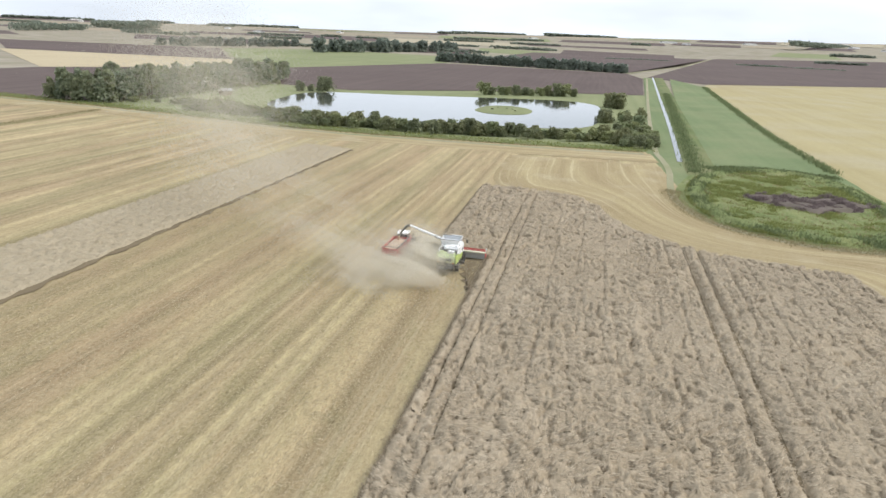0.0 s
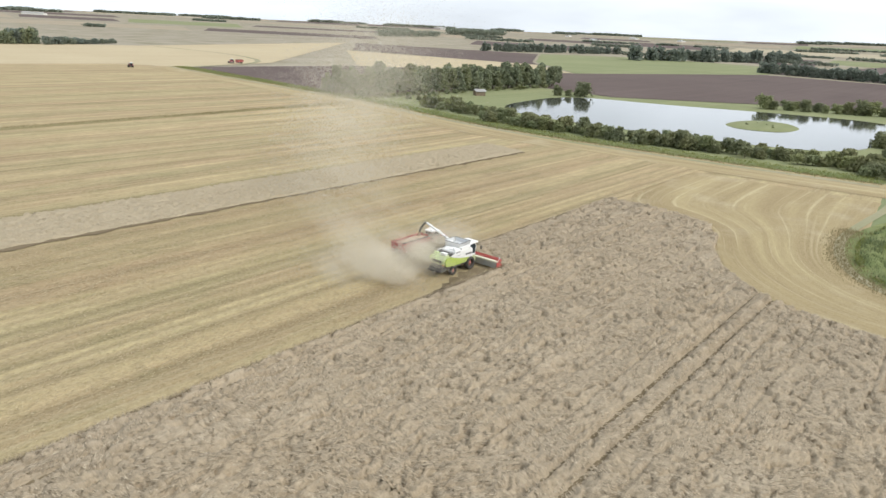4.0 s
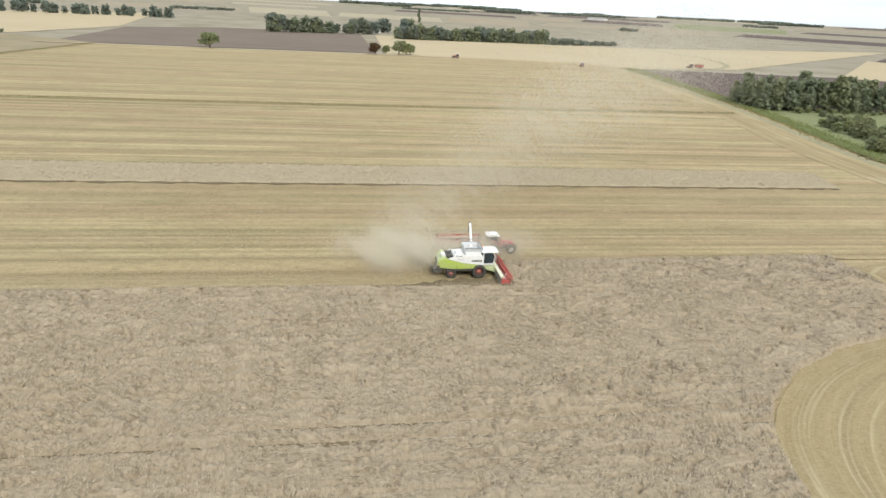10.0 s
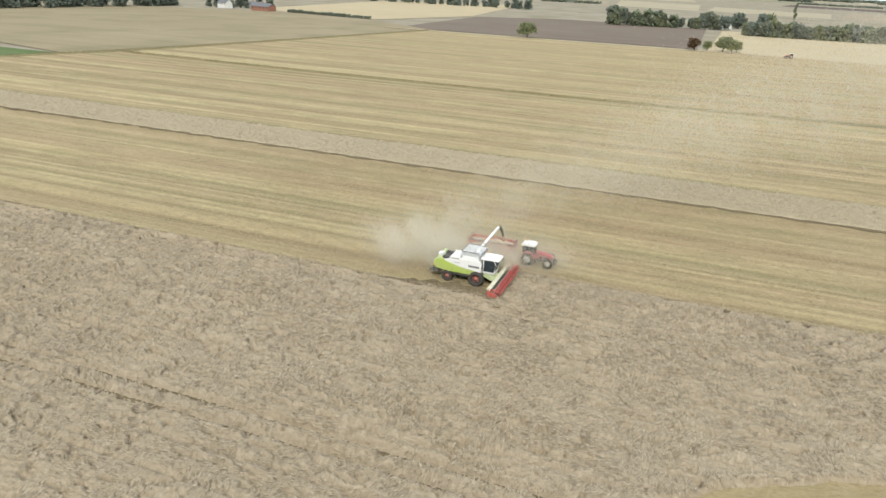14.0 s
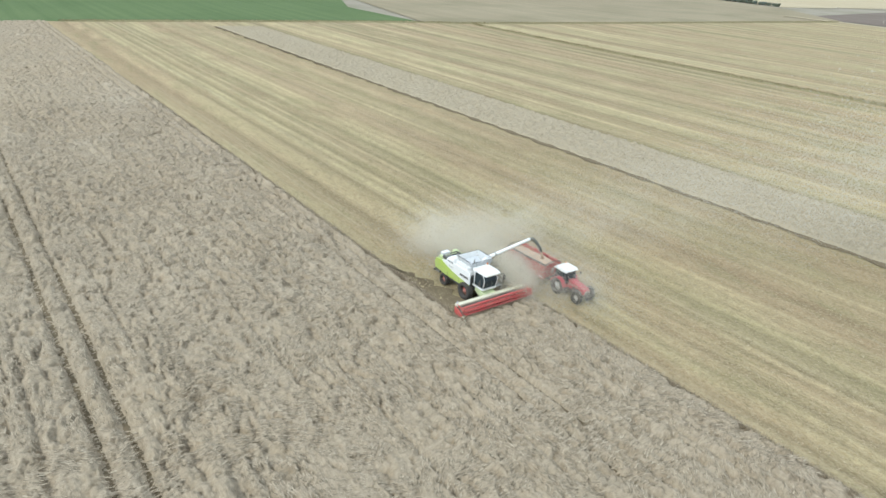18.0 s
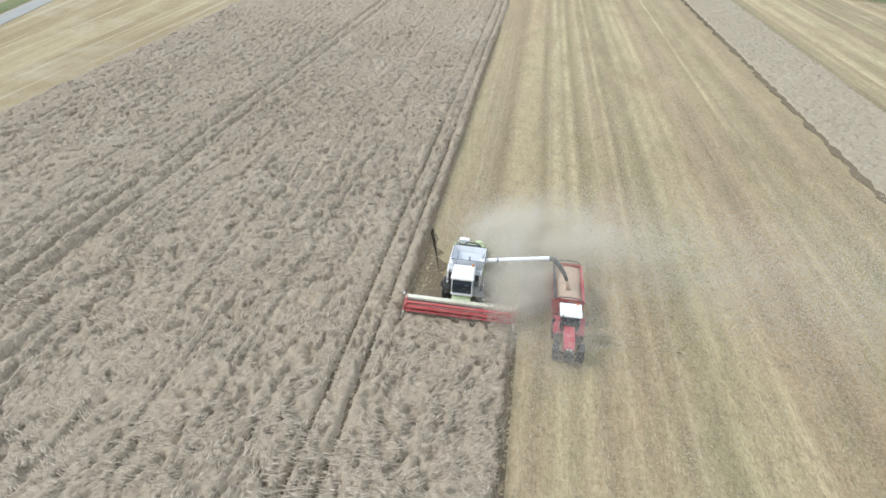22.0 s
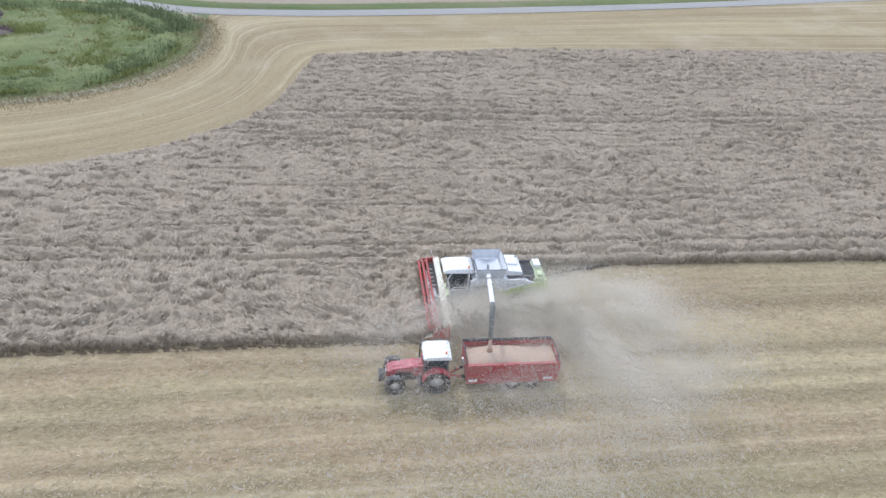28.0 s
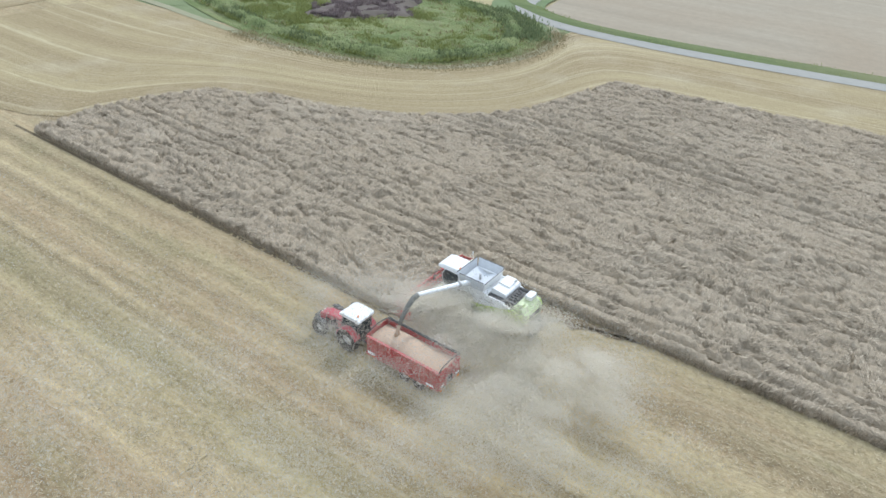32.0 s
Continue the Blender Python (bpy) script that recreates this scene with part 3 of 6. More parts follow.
# curved headland between the standing wheat and the grass patch
INNER = [(38.6, 106), (39, 90.8), (38.5, 74.6), (38, 61.7), (40, 49.2), (43.5, 40.7), (51, 33.7), (60, 30.7), (71, 30.7), (84, 33.2), (89, 24.2), (90, 9), (95, -22.4), (102, -46), (112, -90), (152, -240)]
OUTER = [(-4.5, 106), (-4.5, 59.4), (8, 58.2), (18, 53.7), (21.5, 46.2), (24.5, 37.2), (29, 28.7), (36, 21.2), (43, 17.7), (52, 15.7), (60, 13.7), (64, -9.9), (66, -24.1), (67, -46), (68.5, -90), (73, -240)]
inner, outer = rounded(INNER, 2, False), rounded(OUTER, 2, False)
ribbon("headland_ground", inner, outer, -0.04, M_HEADLAND, "cut stubble headland with curved wheel tracks", "field", 14)
strip("headland_north", [(-352, 157), (-175, 136), (-82, 115), (-25, 116), (38, 121)], 17, -0.035, M_HEADLAND, "stubble headland with wheel tracks along the verge", "field")
sheet("margin_ground", [(33, 50), (60, 50), (60, 126), (33, 126)], -0.15, M_STRIP, "rough grass between headland and ditch", "grass")
sheet("track_margin", [(34, 98), (49, 90), (50, 121), (78, 660), (64, 660), (38, 150), (34, 136)], -0.105, M_STRIP, "grassy margin between the headland and the ditch", "grass")
strip("track_edge", [(66, 640), (38, 146), (41, 105), (38.4, 75.7), (38, 61.7), (40.5, 49.2), (44.5, 40.2), (52, 33.7), (61, 30.4), (71, 30.7), (78, 33.2), (83.5, 38.2)], 1.7, 0.0, M_TRACK, "pale worn farm track beside the ditch and grass", "track")
strip("road_bed", [(190, 76.8), (112, 52.2), (97, 52.2), (87, 47.2), (83.4, 36.2), (83.6, 19.2), (87, -3.6), (95, -45), (105.5, -88), (143.5, -235), (250, -600)], 11.0, -0.055, M_STRIP, "trodden grass shoulder along the lane", "grass")
strip("road", [(190, 76.8), (112, 51.2), (97, 50.7), (88, 46.2), (83, 36.2), (83.2, 19.2), (86.5, -3.6), (94.5, -45), (105, -88), (143, -235), (250, -600)], 4.0, 0.02, M_ROAD, "narrow pale asphalt lane with a sharp bend", "road", 0.04)
strip("verge_road", [(120, 57.2), (99, 55.2), (92.5, 49.2), (87, 37.2), (87.2, 18.2), (91, -4.5), (99, -45), (110, -88), (149, -235), (256, -600)], 4.4, 0.0, M_GRASS, "grass verge along the lane", "grass", 0.25)
strip("verge_pond", [(-352, 171), (-175, 151), (-82, 129), (-25, 130), (35, 136)], 7.0, -0.03, M_GRASS, "rough grass verge between stubble and pond bank", "grass", 0.35)
strip("track_verge", [(-352, 164), (-175, 143), (-82, 121.5), (-25, 122), (35, 128)], 3.0, -0.02, M_TRACK, "pale worn headland track", "track")
strip("ditch_bank", [(49, 96), (50, 121), (79, 668)], 9.0, -0.12, M_GRASS, "reedy grass bank of the drainage ditch", "grass", 0.5)
strip("ditch_water", [(45.0, 118), (45.2, 122), (50.6, 215), (56.2, 330), (61.8, 440), (73.5, 668)], 1.6, 0.03, M_WATER, "straight drainage ditch holding bright water", "water")
strip("bank_ridge", [(-156, -203), (-153, -100), (-156, 30), (-161, 132)], 2.6, -0.08, M_DRY, "low dry grass baulk across the stubble", "ridge", 0.45)
strip("bank_cross", [(0, -250), (-139, -216), (-157, -204), (-386, -161)], 3.0, -0.08, M_DRY, "low grassy field boundary ditch", "ridge", 0.5)
strip("track_west", [(-388, -195), (-384, -80), (-391, 14), (-386, 146), (-352, 170)], 5.0, -0.05, M_PEACH, "pale farm track along the field's far side", "track")
# Darker ragged patch over the cut ground behind the header.
jag = random.Random(3)
edge_line = [(1.6 + 0.3 * math.sin(2.1 * k) + jag.uniform(-0.3, 0.3) + 0.011 * k * k, 2.3 - 0.9 * k) for k in range(17)]
sheet("dark_patch", [(4.55, 2.3), *edge_line, (4.5, -12.8)], 0.055, M_DARK_PATCH, "darker patch of cut ground beside the standing wheat", "ground")
# Dark strip standing in for the shaded foot of the uncut wheat.
fy = [-222 + 1.5 * k for k in range(210)]
ribbon("strip_edge_shade", [(-48.7 + 0.25 * math.sin(1.7 * k) + jag.uniform(-0.2, 0.2), y) for k, y in enumerate(fy)], [(-47.6 + 0.3 * math.sin(0.9 * k) + jag.uniform(-0.45, 0.45), y) for k, y in enumerate(fy)], 0.085, M_SHADE_SOIL, "dark line painted as shade along the foot of the uncut strip", "furrow", 2)
# Shadow under the cut wheat edge, painted as a dark strip.
strip("crop_edge_shade", [(-4.75, 4.2), (-4.7, 30), (-4.75, 60)], 0.35, 0.03, M_SHADE_SOIL, "painted shadow line under the cut edge of the wheat", "furrow")
strip("track_north", [(50, 742), (256, 1540)], 6.0, -0.3, M_TRACK, "pale straight farm track", "track")
strip("track_peach", [(-352, 172), (-380, 262), (-480, 300), (-590, 290)], 4.0, -0.3, M_TRACK, "pale farm track across stubble", "track")
POND = [(-131, 228), (-133, 258), (-118, 274), (-88, 279), (-40, 300), (2, 314), (19, 300), (22, 277), (22, 215), (17, 190), (6, 178), (-30, 170), (-70, 168), (-105, 172), (-124, 190)]
sheet("water_pond", rounded(POND, 2), -0.14, M_WATER, "calm pond reflecting the white sky", "pond")
isle = line(rounded([(-37, 232), (-33, 252), (-22, 258), (-11, 248), (-9, 234), (-12, 222), (-24, 216), (-34, 221)], 2), 3)
iv, ifc = [(-23, 236, 0.6)], []
for k, (f, z) in enumerate(((0.6, 0.55), (0.9, 0.35), (1.0, -0.2))):
    iv += [(-23 + (x + 23) * f, 236 + (y - 236) * f, z) for x, y in isle]
n = len(isle)
for a in range(n):
    b = (a + 1) % n
    ifc += [(0, 1 + b, 1 + a)]
    for k in range(2):
        p, q = 1 + k * n + a, 1 + k * n + b
        ifc += [(p, q, q + n), (p, q + n, p + n)]
tagged(new("island", fast_mesh("island", iv, ifc, M_PASTURE, True)), "low grassy island in the pond", "island", kind="structure")

# far patchwork of fields
rng = random.Random(5)
# Mostly dull, greyish materials, which carry the far haze in their colour.
FAR = [(M_TAN, "pale stubble field far off"), (M_PLOUGH, "brown ploughed field far off"), (M_PASTURE, "dull green field far off"), (M_FALLOW, "grey stubble field far off"), (M_LAND, "grey-tan field far off")]
for ring, (r0, r1, step) in enumerate(((1150, 1750, 9), (1780, 2500, 7), (2550, 3400, 6), (3450, 4600, 5))):
    a = -32.0
    while a < 150:
        w = step * rng.uniform(0.6, 1.7)
        m, text = FAR[rng.choice((0, 1, 1, 2, 3, 3, 4))]
        s, e = rng.uniform(0, 0.3), rng.uniform(0.6, 1.0)
        ra, rb = r0 + (r1 - r0) * s, r0 + (r1 - r0) * e
        pts = [(-math.sin(radians(q)) * r, math.cos(radians(q)) * r) for q, r in ((a, ra), (a + w * 0.94, ra * 1.03), (a + w * 0.9, rb), (a + w * 0.03, rb * 0.97))]
        sheet("field_far", pts, -0.5 + 0.02 * ring, m, text)
        a += w

# ---- standing wheat, lodged in swirls ----
CROP = [(-4.4, 3.75), (4.7, 3.75), (4.7, -249), (72, -265), (70, -150), (67, -60), (66.5, -45), (65, -18.8), (63, -8.1), (60, 14), (51, 16.2), (42, 18.2), (35, 21.7), (28.5, 29.2), (24, 37.2), (21.5, 46.2), (18, 53.2), (7.5, 57.7), (-4.4, 56.7)]
TRAMS = (6.1, 8.0, 35.5, 37.7)
ROWS_SEEN = (11.2, 14.9, 18.6, 22.4, 26.0, 29.5, 32.4, 41.0, 44.6, 48.0, 52.4, 56.0, 60.1)
LEAN = (8, 50, 95, 150)


def lean_weights(x, y):
    """How far each lodging direction holds at a place."""
    return [np.clip(value_noise(x * 0.17 + 7 * k, y * 0.13, 40 + k) - 0.2, 0.01, 1) ** 4 for k in range(4)]


def tram_line(k, y):
    """Where wheel rut k lies across the field at y."""
    return TRAMS[k] + 0.14 * (value_noise(y * 0.06, y * 0, 3 + k) - 0.5)


def crop_height(x, y, poly):
    wob = 0.5 * (fbm(x * 0.6, y * 0.6, 91, 2) - 0.5)
    d = inside_distance(x + wob, y + wob, poly)
    wx = x + 2.4 * (fbm(x * 0.28, y * 0.22, 51, 2) - 0.5) + 0.7 * (value_noise(x * 1.1, y * 1.1, 52) - 0.5)
    wy = y + 2.8 * (fbm(x * 0.28 + 40, y * 0.22, 53, 2) - 0.5) + 0.7 * (value_noise(x * 1.1, y * 1.1, 54) - 0.5)
    # swaths along the drilled rows, broken into rounded tufts with creases between them
    sx = x + 0.42 * (wx - x)
    swath = np.abs(np.sin(np.pi * (sx * 0.95 + 0.4 * wy * (value_noise(x * 0.03, y * 0.03, 15) - 0.5) * 0.2) / 1.7)) ** 0.6
    tuft = np.abs(2 * value_noise(wx * 1.15, wy * 0.85, 6) - 1) ** 0.5
    curl = np.abs(2 * value_noise(wx * 2.5, wy * 1.9, 7) - 1) ** 0.7
    # folds where stalks lie over one another, steep on their lee side
    fold, total = 0.0, 0.0
    for k, (ang, w) in enumerate(zip(LEAN, lean_weights(x, y))):
        c, s = math.cos(radians(ang)), math.sin(radians(ang))
        u, v = c * wx + s * wy, -s * wx + c * wy
        fold = fold + w * ((u * 0.45 + 0.8 * value_noise(v * 0.6, u * 0.3, 60 + k)) % 1.0)
        total = total + w
    fold = fold / total
    # drilled rows that still show as broken creases
    line_at = np.abs(2 * value_noise(x * 0.42 + 0.5 * value_noise(y * 0.045, x * 0.1, 18), y * 0.012, 44) - 1)
    crease = np.clip(1 - line_at * 7, 0, 1) * np.clip(value_noise(x * 0.35, y * 0.14, 45) * 2.6 - 0.8, 0, 1)
    wild = 0.55 + 0.9 * fbm(x * 0.07, y * 0.045, 58, 2)
    gap = np.clip((0.40 - fbm(wx * 1.9, wy * 0.85, 33, 2)) * 8, 0, 1)
    rowed = np.clip(fbm(x * 0.09, y * 0.06, 27, 2) * 2.4 - 0.5, 0.25, 1)
    h = 0.16 + wild * (0.27 * rowed * swath + 0.32 * tuft + 0.22 * curl + 0.18 * fold) - 0.24 * crease - 0.44 * gap
    flat = np.clip((fbm(x * 0.16, y * 0.06, 77, 2) - 0.47) * 6, 0, 1)
    h = h + 0.62 * flat * (0.5 - h) - 0.3 * flat * gap
    for k, tx in enumerate(TRAMS):
        off = np.abs(x - tram_line(k, y))
        worn = np.clip((0.55 if k < 2 else 0.5) + 0.8 * value_noise(y * (0.3 if k < 2 else 0.14), y * 0, 21 + k), 0, 1)
        h = h * (1 - (0.3 if k < 2 else 0.55) * worn * np.exp(-(off / (0.45 if k < 2 else 0.6)) ** 2))
        h = h - 0.9 * worn * np.clip(1.7 - off / (0.14 if k < 2 else 0.22), 0, 1)
    for k, tx in enumerate(ROWS_SEEN):
        near = np.abs(x - tx - 0.8 * (fbm(y * 0.05, y * 0, 103 + k, 2) - 0.5))
        h = h - 0.28 * np.clip(1.3 - near / 0.25, 0, 1) * np.clip(3.0 * value_noise(y * 0.13, y * 0, 131 + k) - 1.25, 0, 1)
    edge = np.clip(d / np.where(y < 3.5, 0.5, 0.22), 0, 1)
    return np.where(d > 0, np.clip(h, 0.04, 1.3), -0.2) * edge ** 0.5, d


def crop_block(name, poly, boxes, label, material, flatness=1.0):
    vs, fs, base = [], [], 0
    for x0, x1, y0, y1, step in boxes:
        x, y, f = grid(x0, x1, y0, y1, step)
        z, d = crop_height(x, y, poly)
        z = np.where(d > 0, z * flatness, -0.2)
        f = f[(d[f] > 0).any(1)]
        used = np.unique(f)
        remap = np.zeros(len(x), np.int64)
        remap[used] = np.arange(len(used)) + base
        rough = np.random.default_rng(len(used))
        q = np.stack([x[used], y[used], z[used]], 1)
        q += rough.normal(0, 1, q.shape) * np.where(d[used] > 0, step, 0)[:, None] * (0.22, 0.22, 0.40)
        vs.append(q)
        fs.append(remap[f])
        base += len(used)
    me = fast_mesh(name, np.concatenate(vs), np.concatenate(fs), material)
    return tagged(new(name, me), label, "wheat", kind="stuff")


crop_block("wheat_crop", CROP, ((-6, 73, -45, 64, 0.165), (3, 73, -150, -45, 0.24), (3, 74, -266, -150, 0.38)), "ripe grey-tan standing wheat, storm-lodged in swirling tufts", M_CROP)
crop_block("wheat_strip", [(-64.5, -216), (-48.7, -222), (-48.7, 92), (-60, 95), (-64, 94)], ((-66, -47, -223, 97, 0.36),), "uncut strip of grey-tan wheat left in the stubble", M_LAID, 0.42)

# Bare soil in the ruts; its dark tone also paints the groove's shade.
ry = np.arange(-150.0, 44.0, 2.0)
for k in range(4):
    mid = tram_line(k, ry)
    top = 21.0 if k > 1 else 44.0
    ends = [(float(a), float(b)) for a, b in zip(mid, ry) if b < top]
    strip("wheel_rut", ends, 0.56 if k > 1 else 0.36, 0.07, M_SHADE_SOIL, "bare brown wheel rut through the standing wheat, with groove shade in its colour", "wheel rut")

# combed straw and ears lying over the lodged crop
kr = np.random.default_rng(63)
n = 700000
x, y = kr.uniform(-5, 72, n), 64 - 170 * kr.uniform(0, 1, n) ** 1.25
z, d = crop_height(x, y, CROP)
ok = (d > 0.12) & (z > 0.2) & (value_noise(x * 0.9, y * 0.5, 71) > 0.38)
x, y, z = x[ok], y[ok], z[ok]
w = np.array(lean_weights(x, y))
ang = np.radians(np.array(LEAN)[w.argmax(0)]) + kr.normal(0, 0.28, len(x)) + np.pi * (kr.uniform(0, 1, len(x)) < 0.45)
c, s, ln, wd = np.cos(ang), np.sin(ang), kr.uniform(0.25, 0.75, len(x)), kr.uniform(0.02, 0.055, len(x))
rise = kr.uniform(-0.01, 0.07, len(x))
v = np.stack([np.stack([x - s * wd, y + c * wd, z - 0.02], 1), np.stack([x + s * wd, y - c * wd, z - 0.02], 1), np.stack([x + c * ln, y + s * ln, z + rise], 1)], 1).reshape(-1, 3)
tagged(new("wheat_straw", fast_mesh("wheat_straw", v, np.arange(len(v)).reshape(-1, 3), M_STALK)), "bent wheat stalks and ears combed over the lodged crop", "wheat", kind="stuff")

# upright stalks standing along the cut edges
m = 60000
ex = np.concatenate([kr.uniform(-4.75, -4.1, m // 4), kr.uniform(4.4, 5.05, m // 2), kr.uniform(-4.4, 4.7, m // 8), kr.uniform(10, 66, m // 8)])
ey = np.concatenate([kr.uniform(3.8, 56, m // 4), kr.uniform(-120, 3.8, m // 2), kr.uniform(3.5, 4.1, m // 8), kr.uniform(-40, 58, m // 8)])
ed = inside_distance(ex, ey, CROP)
on = (ed > -0.12) & (ed < 0.45)
ex, ey = ex[on], ey[on]
tall = kr.uniform(0.35, 0.85, len(ex))
a = kr.uniform(0, 6.283, len(ex))
c, s, wd = np.cos(a), np.sin(a), kr.uniform(0.012, 0.03, len(ex))
tip = kr.normal(0, 0.22, (len(ex), 2))
v = np.stack([np.stack([ex - s * wd, ey + c * wd, 0 * ex], 1), np.stack([ex + s * wd, ey - c * wd, 0 * ex], 1), np.stack([ex + tip[:, 0], ey + tip[:, 1], tall], 1)], 1).reshape(-1, 3)
tagged(new("edge_stalks", fast_mesh("edge_stalks", v, np.arange(len(v)).reshape(-1, 3), M_STALK)), "wheat stalks standing along the cut edge", "wheat", kind="stuff")

# near stubble with its rows of straw in relief
def stubble_patch(x0, x1, y0, y1, step, jitter):
    x, y, f = grid(x0, x1, y0, y1, step)
    z = 0.05 * fbm(x * 1.1, y * 0.05, 8, 2) + 0.06 * fbm(x * 2.2, y * 0.8, 9, 3) + 0.03 * np.clip(np.sin(x * 2 * np.pi / 4.55 + 0.8), 0, 1) - 0.06
    rough = np.random.default_rng(14)
    clods = 0.5 + fbm(x * 0.5, y * 0.12, 19, 2)
    q = np.stack([x, y, z + rough.normal(0, jitter, len(x)) * clods], 1)
    return q, f


patches = [stubble_patch(-48, 5.2, -48, 4.0, 0.2, 0.034), stubble_patch(-48, -2.2, 4.0, 42, 0.2, 0.034), stubble_patch(-48, 5.2, -125, -47.8, 0.42, 0.012), stubble_patch(-48, -4.4, 41.8, 110, 0.42, 0.012)]
qs, fs, base = [], [], 0
for q, f in patches:
    qs.append(q)
    fs.append(f + base)
    base += len(q)
tagged(new("stubble_ground", fast_mesh("stubble_ground", np.concatenate(qs), np.concatenate(fs), M_STUBBLE)), "freshly cut golden stubble with rows of chopped straw", "stubble", kind="structure")

# ---- machines ----
def part(name, bm, material, parent, label=""):
    """Link a bmesh as one mesh object under a thing or a part."""
    me = bpy.data.meshes.new(name)
    bm.normal_update()
    bm.to_mesh(me)
    bm.free()
    me.materials.append(material)
    ob = new(name, me)
    ob.parent = parent
    return tagged(ob, label)


def thing(name, label, category, x=0.0, y=0.0, z=0.0, turn=0.0, group=""):
    ob = new(name)
    ob.matrix_basis = pose(x, y, z, 0, 0, turn)
    return tagged(ob, label, category, group)


def soften(bm, width, segments=2):
    if width:
        bmesh.ops.bevel(bm, geom=bm.edges[:], offset=width, segments=segments, affect="EDGES", profile=0.6)
    return bm


def box(x0, x1, y0, y1, z0, z1, bevel=0.02):
    bm = bmesh.new()
    bmesh.ops.create_cube(bm, size=1)
    for v in bm.verts:
        v.co = ((x0 + x1) / 2 + v.co.x * (x1 - x0), (y0 + y1) / 2 + v.co.y * (y1 - y0), (z0 + z1) / 2 + v.co.z * (z1 - z0))
    return soften(bm, bevel)


def prism(profile, x0, x1, bevel=0.02, taper=0.0):
    """A (y, z) outline drawn out along x; taper pulls the second end's x in towards the top."""
    bm = bmesh.new()
    a = [bm.verts.new((x0, y, z)) for y, z in profile]
    b = [bm.verts.new((x1, y, z)) for y, z in profile]
    bm.faces.new(a)
    bm.faces.new(b[::-1])
    n = len(profile)
    for i in range(n):
        bm.faces.new((a[i], b[i], b[(i + 1) % n], a[(i + 1) % n]))
    if taper:
        top, low = max(z for _, z in profile), min(z for _, z in profile)
        mid = (x0 + x1) / 2
        for v in bm.verts:
            v.co.x = mid + (v.co.x - mid) * (1 - taper * (v.co.z - low) / (top - low))
    bmesh.ops.recalc_face_normals(bm, faces=bm.faces)
    return soften(bm, bevel)


def tube(points, radius, sides=10, bm=None):
    """A round bar along points; radius is one number or one for each point."""
    bm = bm or bmesh.new()
    pts = [Vector(p) for p in points]
    rad = radius if isinstance(radius, (list, tuple)) else [radius] * len(pts)
    rings = []
    for i, p in enumerate(pts):
        d = (pts[min(i + 1, len(pts) - 1)] - pts[max(i - 1, 0)]).normalized()
        u = d.cross(Vector((0, 0, 1)) if abs(d.z) < 0.9 else Vector((1, 0, 0))).normalized()
        w = d.cross(u)
        rings.append([bm.verts.new(p + (u * math.cos(a) + w * math.sin(a)) * rad[i]) for a in (2 * math.pi * k / sides for k in range(sides))])
    for r, s in zip(rings, rings[1:]):
        for k in range(sides):
            f = bm.faces.new((r[k], r[(k + 1) % sides], s[(k + 1) % sides], s[k]))
            f.smooth = True
    bm.faces.new(rings[0][::-1])
    bm.faces.new(rings[-1])
    return bm


def lathe(profile, cx, cy, cz, sides=28, bm=None):
    """Turn (radius, x) pairs round an axle along x."""
    bm = bm or bmesh.new()
    rings = []
    for r, x in profile:
        rings.append([bm.verts.new((cx + x, cy + r * math.cos(a), cz + r * math.sin(a))) for a in (2 * math.pi * k / sides for k in range(sides))])
    for p, q in zip(rings, rings[1:]):
        for k in range(sides):
            f = bm.faces.new((p[k], p[(k + 1) % sides], q[(k + 1) % sides], q[k]))
            f.smooth = True
    return bm


def add_box(bm, centre, size, turn=None):
    m = Matrix.Translation(centre) @ (turn or Matrix()) @ Matrix.Diagonal((*size, 1))
    bmesh.ops.create_cube(bm, size=1, matrix=m)
    return bm


def wheel(parent, x, y, radius, width, rim_material, lugs=18):
    """A lugged farm tyre on its dished rim, standing on z = 0."""
    s = 1 if x > 0 else -1
    hw, r = width / 2, radius
    tyre = lathe([(r * 0.56, -hw * 0.8), (r * 0.72, -hw), (r * 0.9, -hw * 0.98), (r * 0.955, -hw * 0.8), (r * 0.965, 0), (r * 0.955, hw * 0.8), (r * 0.9, hw * 0.98), (r * 0.72, hw), (r * 0.56, hw * 0.8), (r * 0.56, -hw * 0.8)], x, y, r)
    for k in range(lugs):
        for side in (-1, 1):
            a = 2 * math.pi * (k + (0.25 if side > 0 else -0.25)) / lugs
            turn = Matrix.Rotation(a, 4, "X") @ Matrix.Rotation(radians(32 * side), 4, "Z")
            add_box(tyre, (x + side * hw * 0.48, y - math.sin(a) * r * 0.965, r + math.cos(a) * r * 0.965), (hw * 0.95, 0.07 * r, 0.07 * r), turn)
    w = part("wheel", tyre, M_RUBBER, parent, "dusty black lugged farm tyre on a painted rim")
    rim = lathe([(r * 0.575, -hw * 0.74), (r * 0.56, -hw * 0.2), (r * 0.5, hw * 0.0), (r * 0.22, hw * 0.12), (r * 0.2, hw * 0.55), (r * 0.001, hw * 0.6)] if s > 0 else [(r * 0.575, hw * 0.74), (r * 0.56, hw * 0.2), (r * 0.5, 0.0), (r * 0.22, -hw * 0.12), (r * 0.2, -hw * 0.55), (r * 0.001, -hw * 0.6)], x, y, r, 20)
    for k in range(8):
        a = 2 * math.pi * k / 8
        add_box(rim, (x + s * hw * 0.14, y + math.cos(a) * r * 0.33, r + math.sin(a) * r * 0.33), (0.05, 0.05, 0.05))
    part("rim", rim, rim_material, w, "painted wheel rim with bolts")
    return w


M_SPOUT = paint_material("dusty_rubber", (0.13, 0.135, 0.12), 0.8, 0.35)
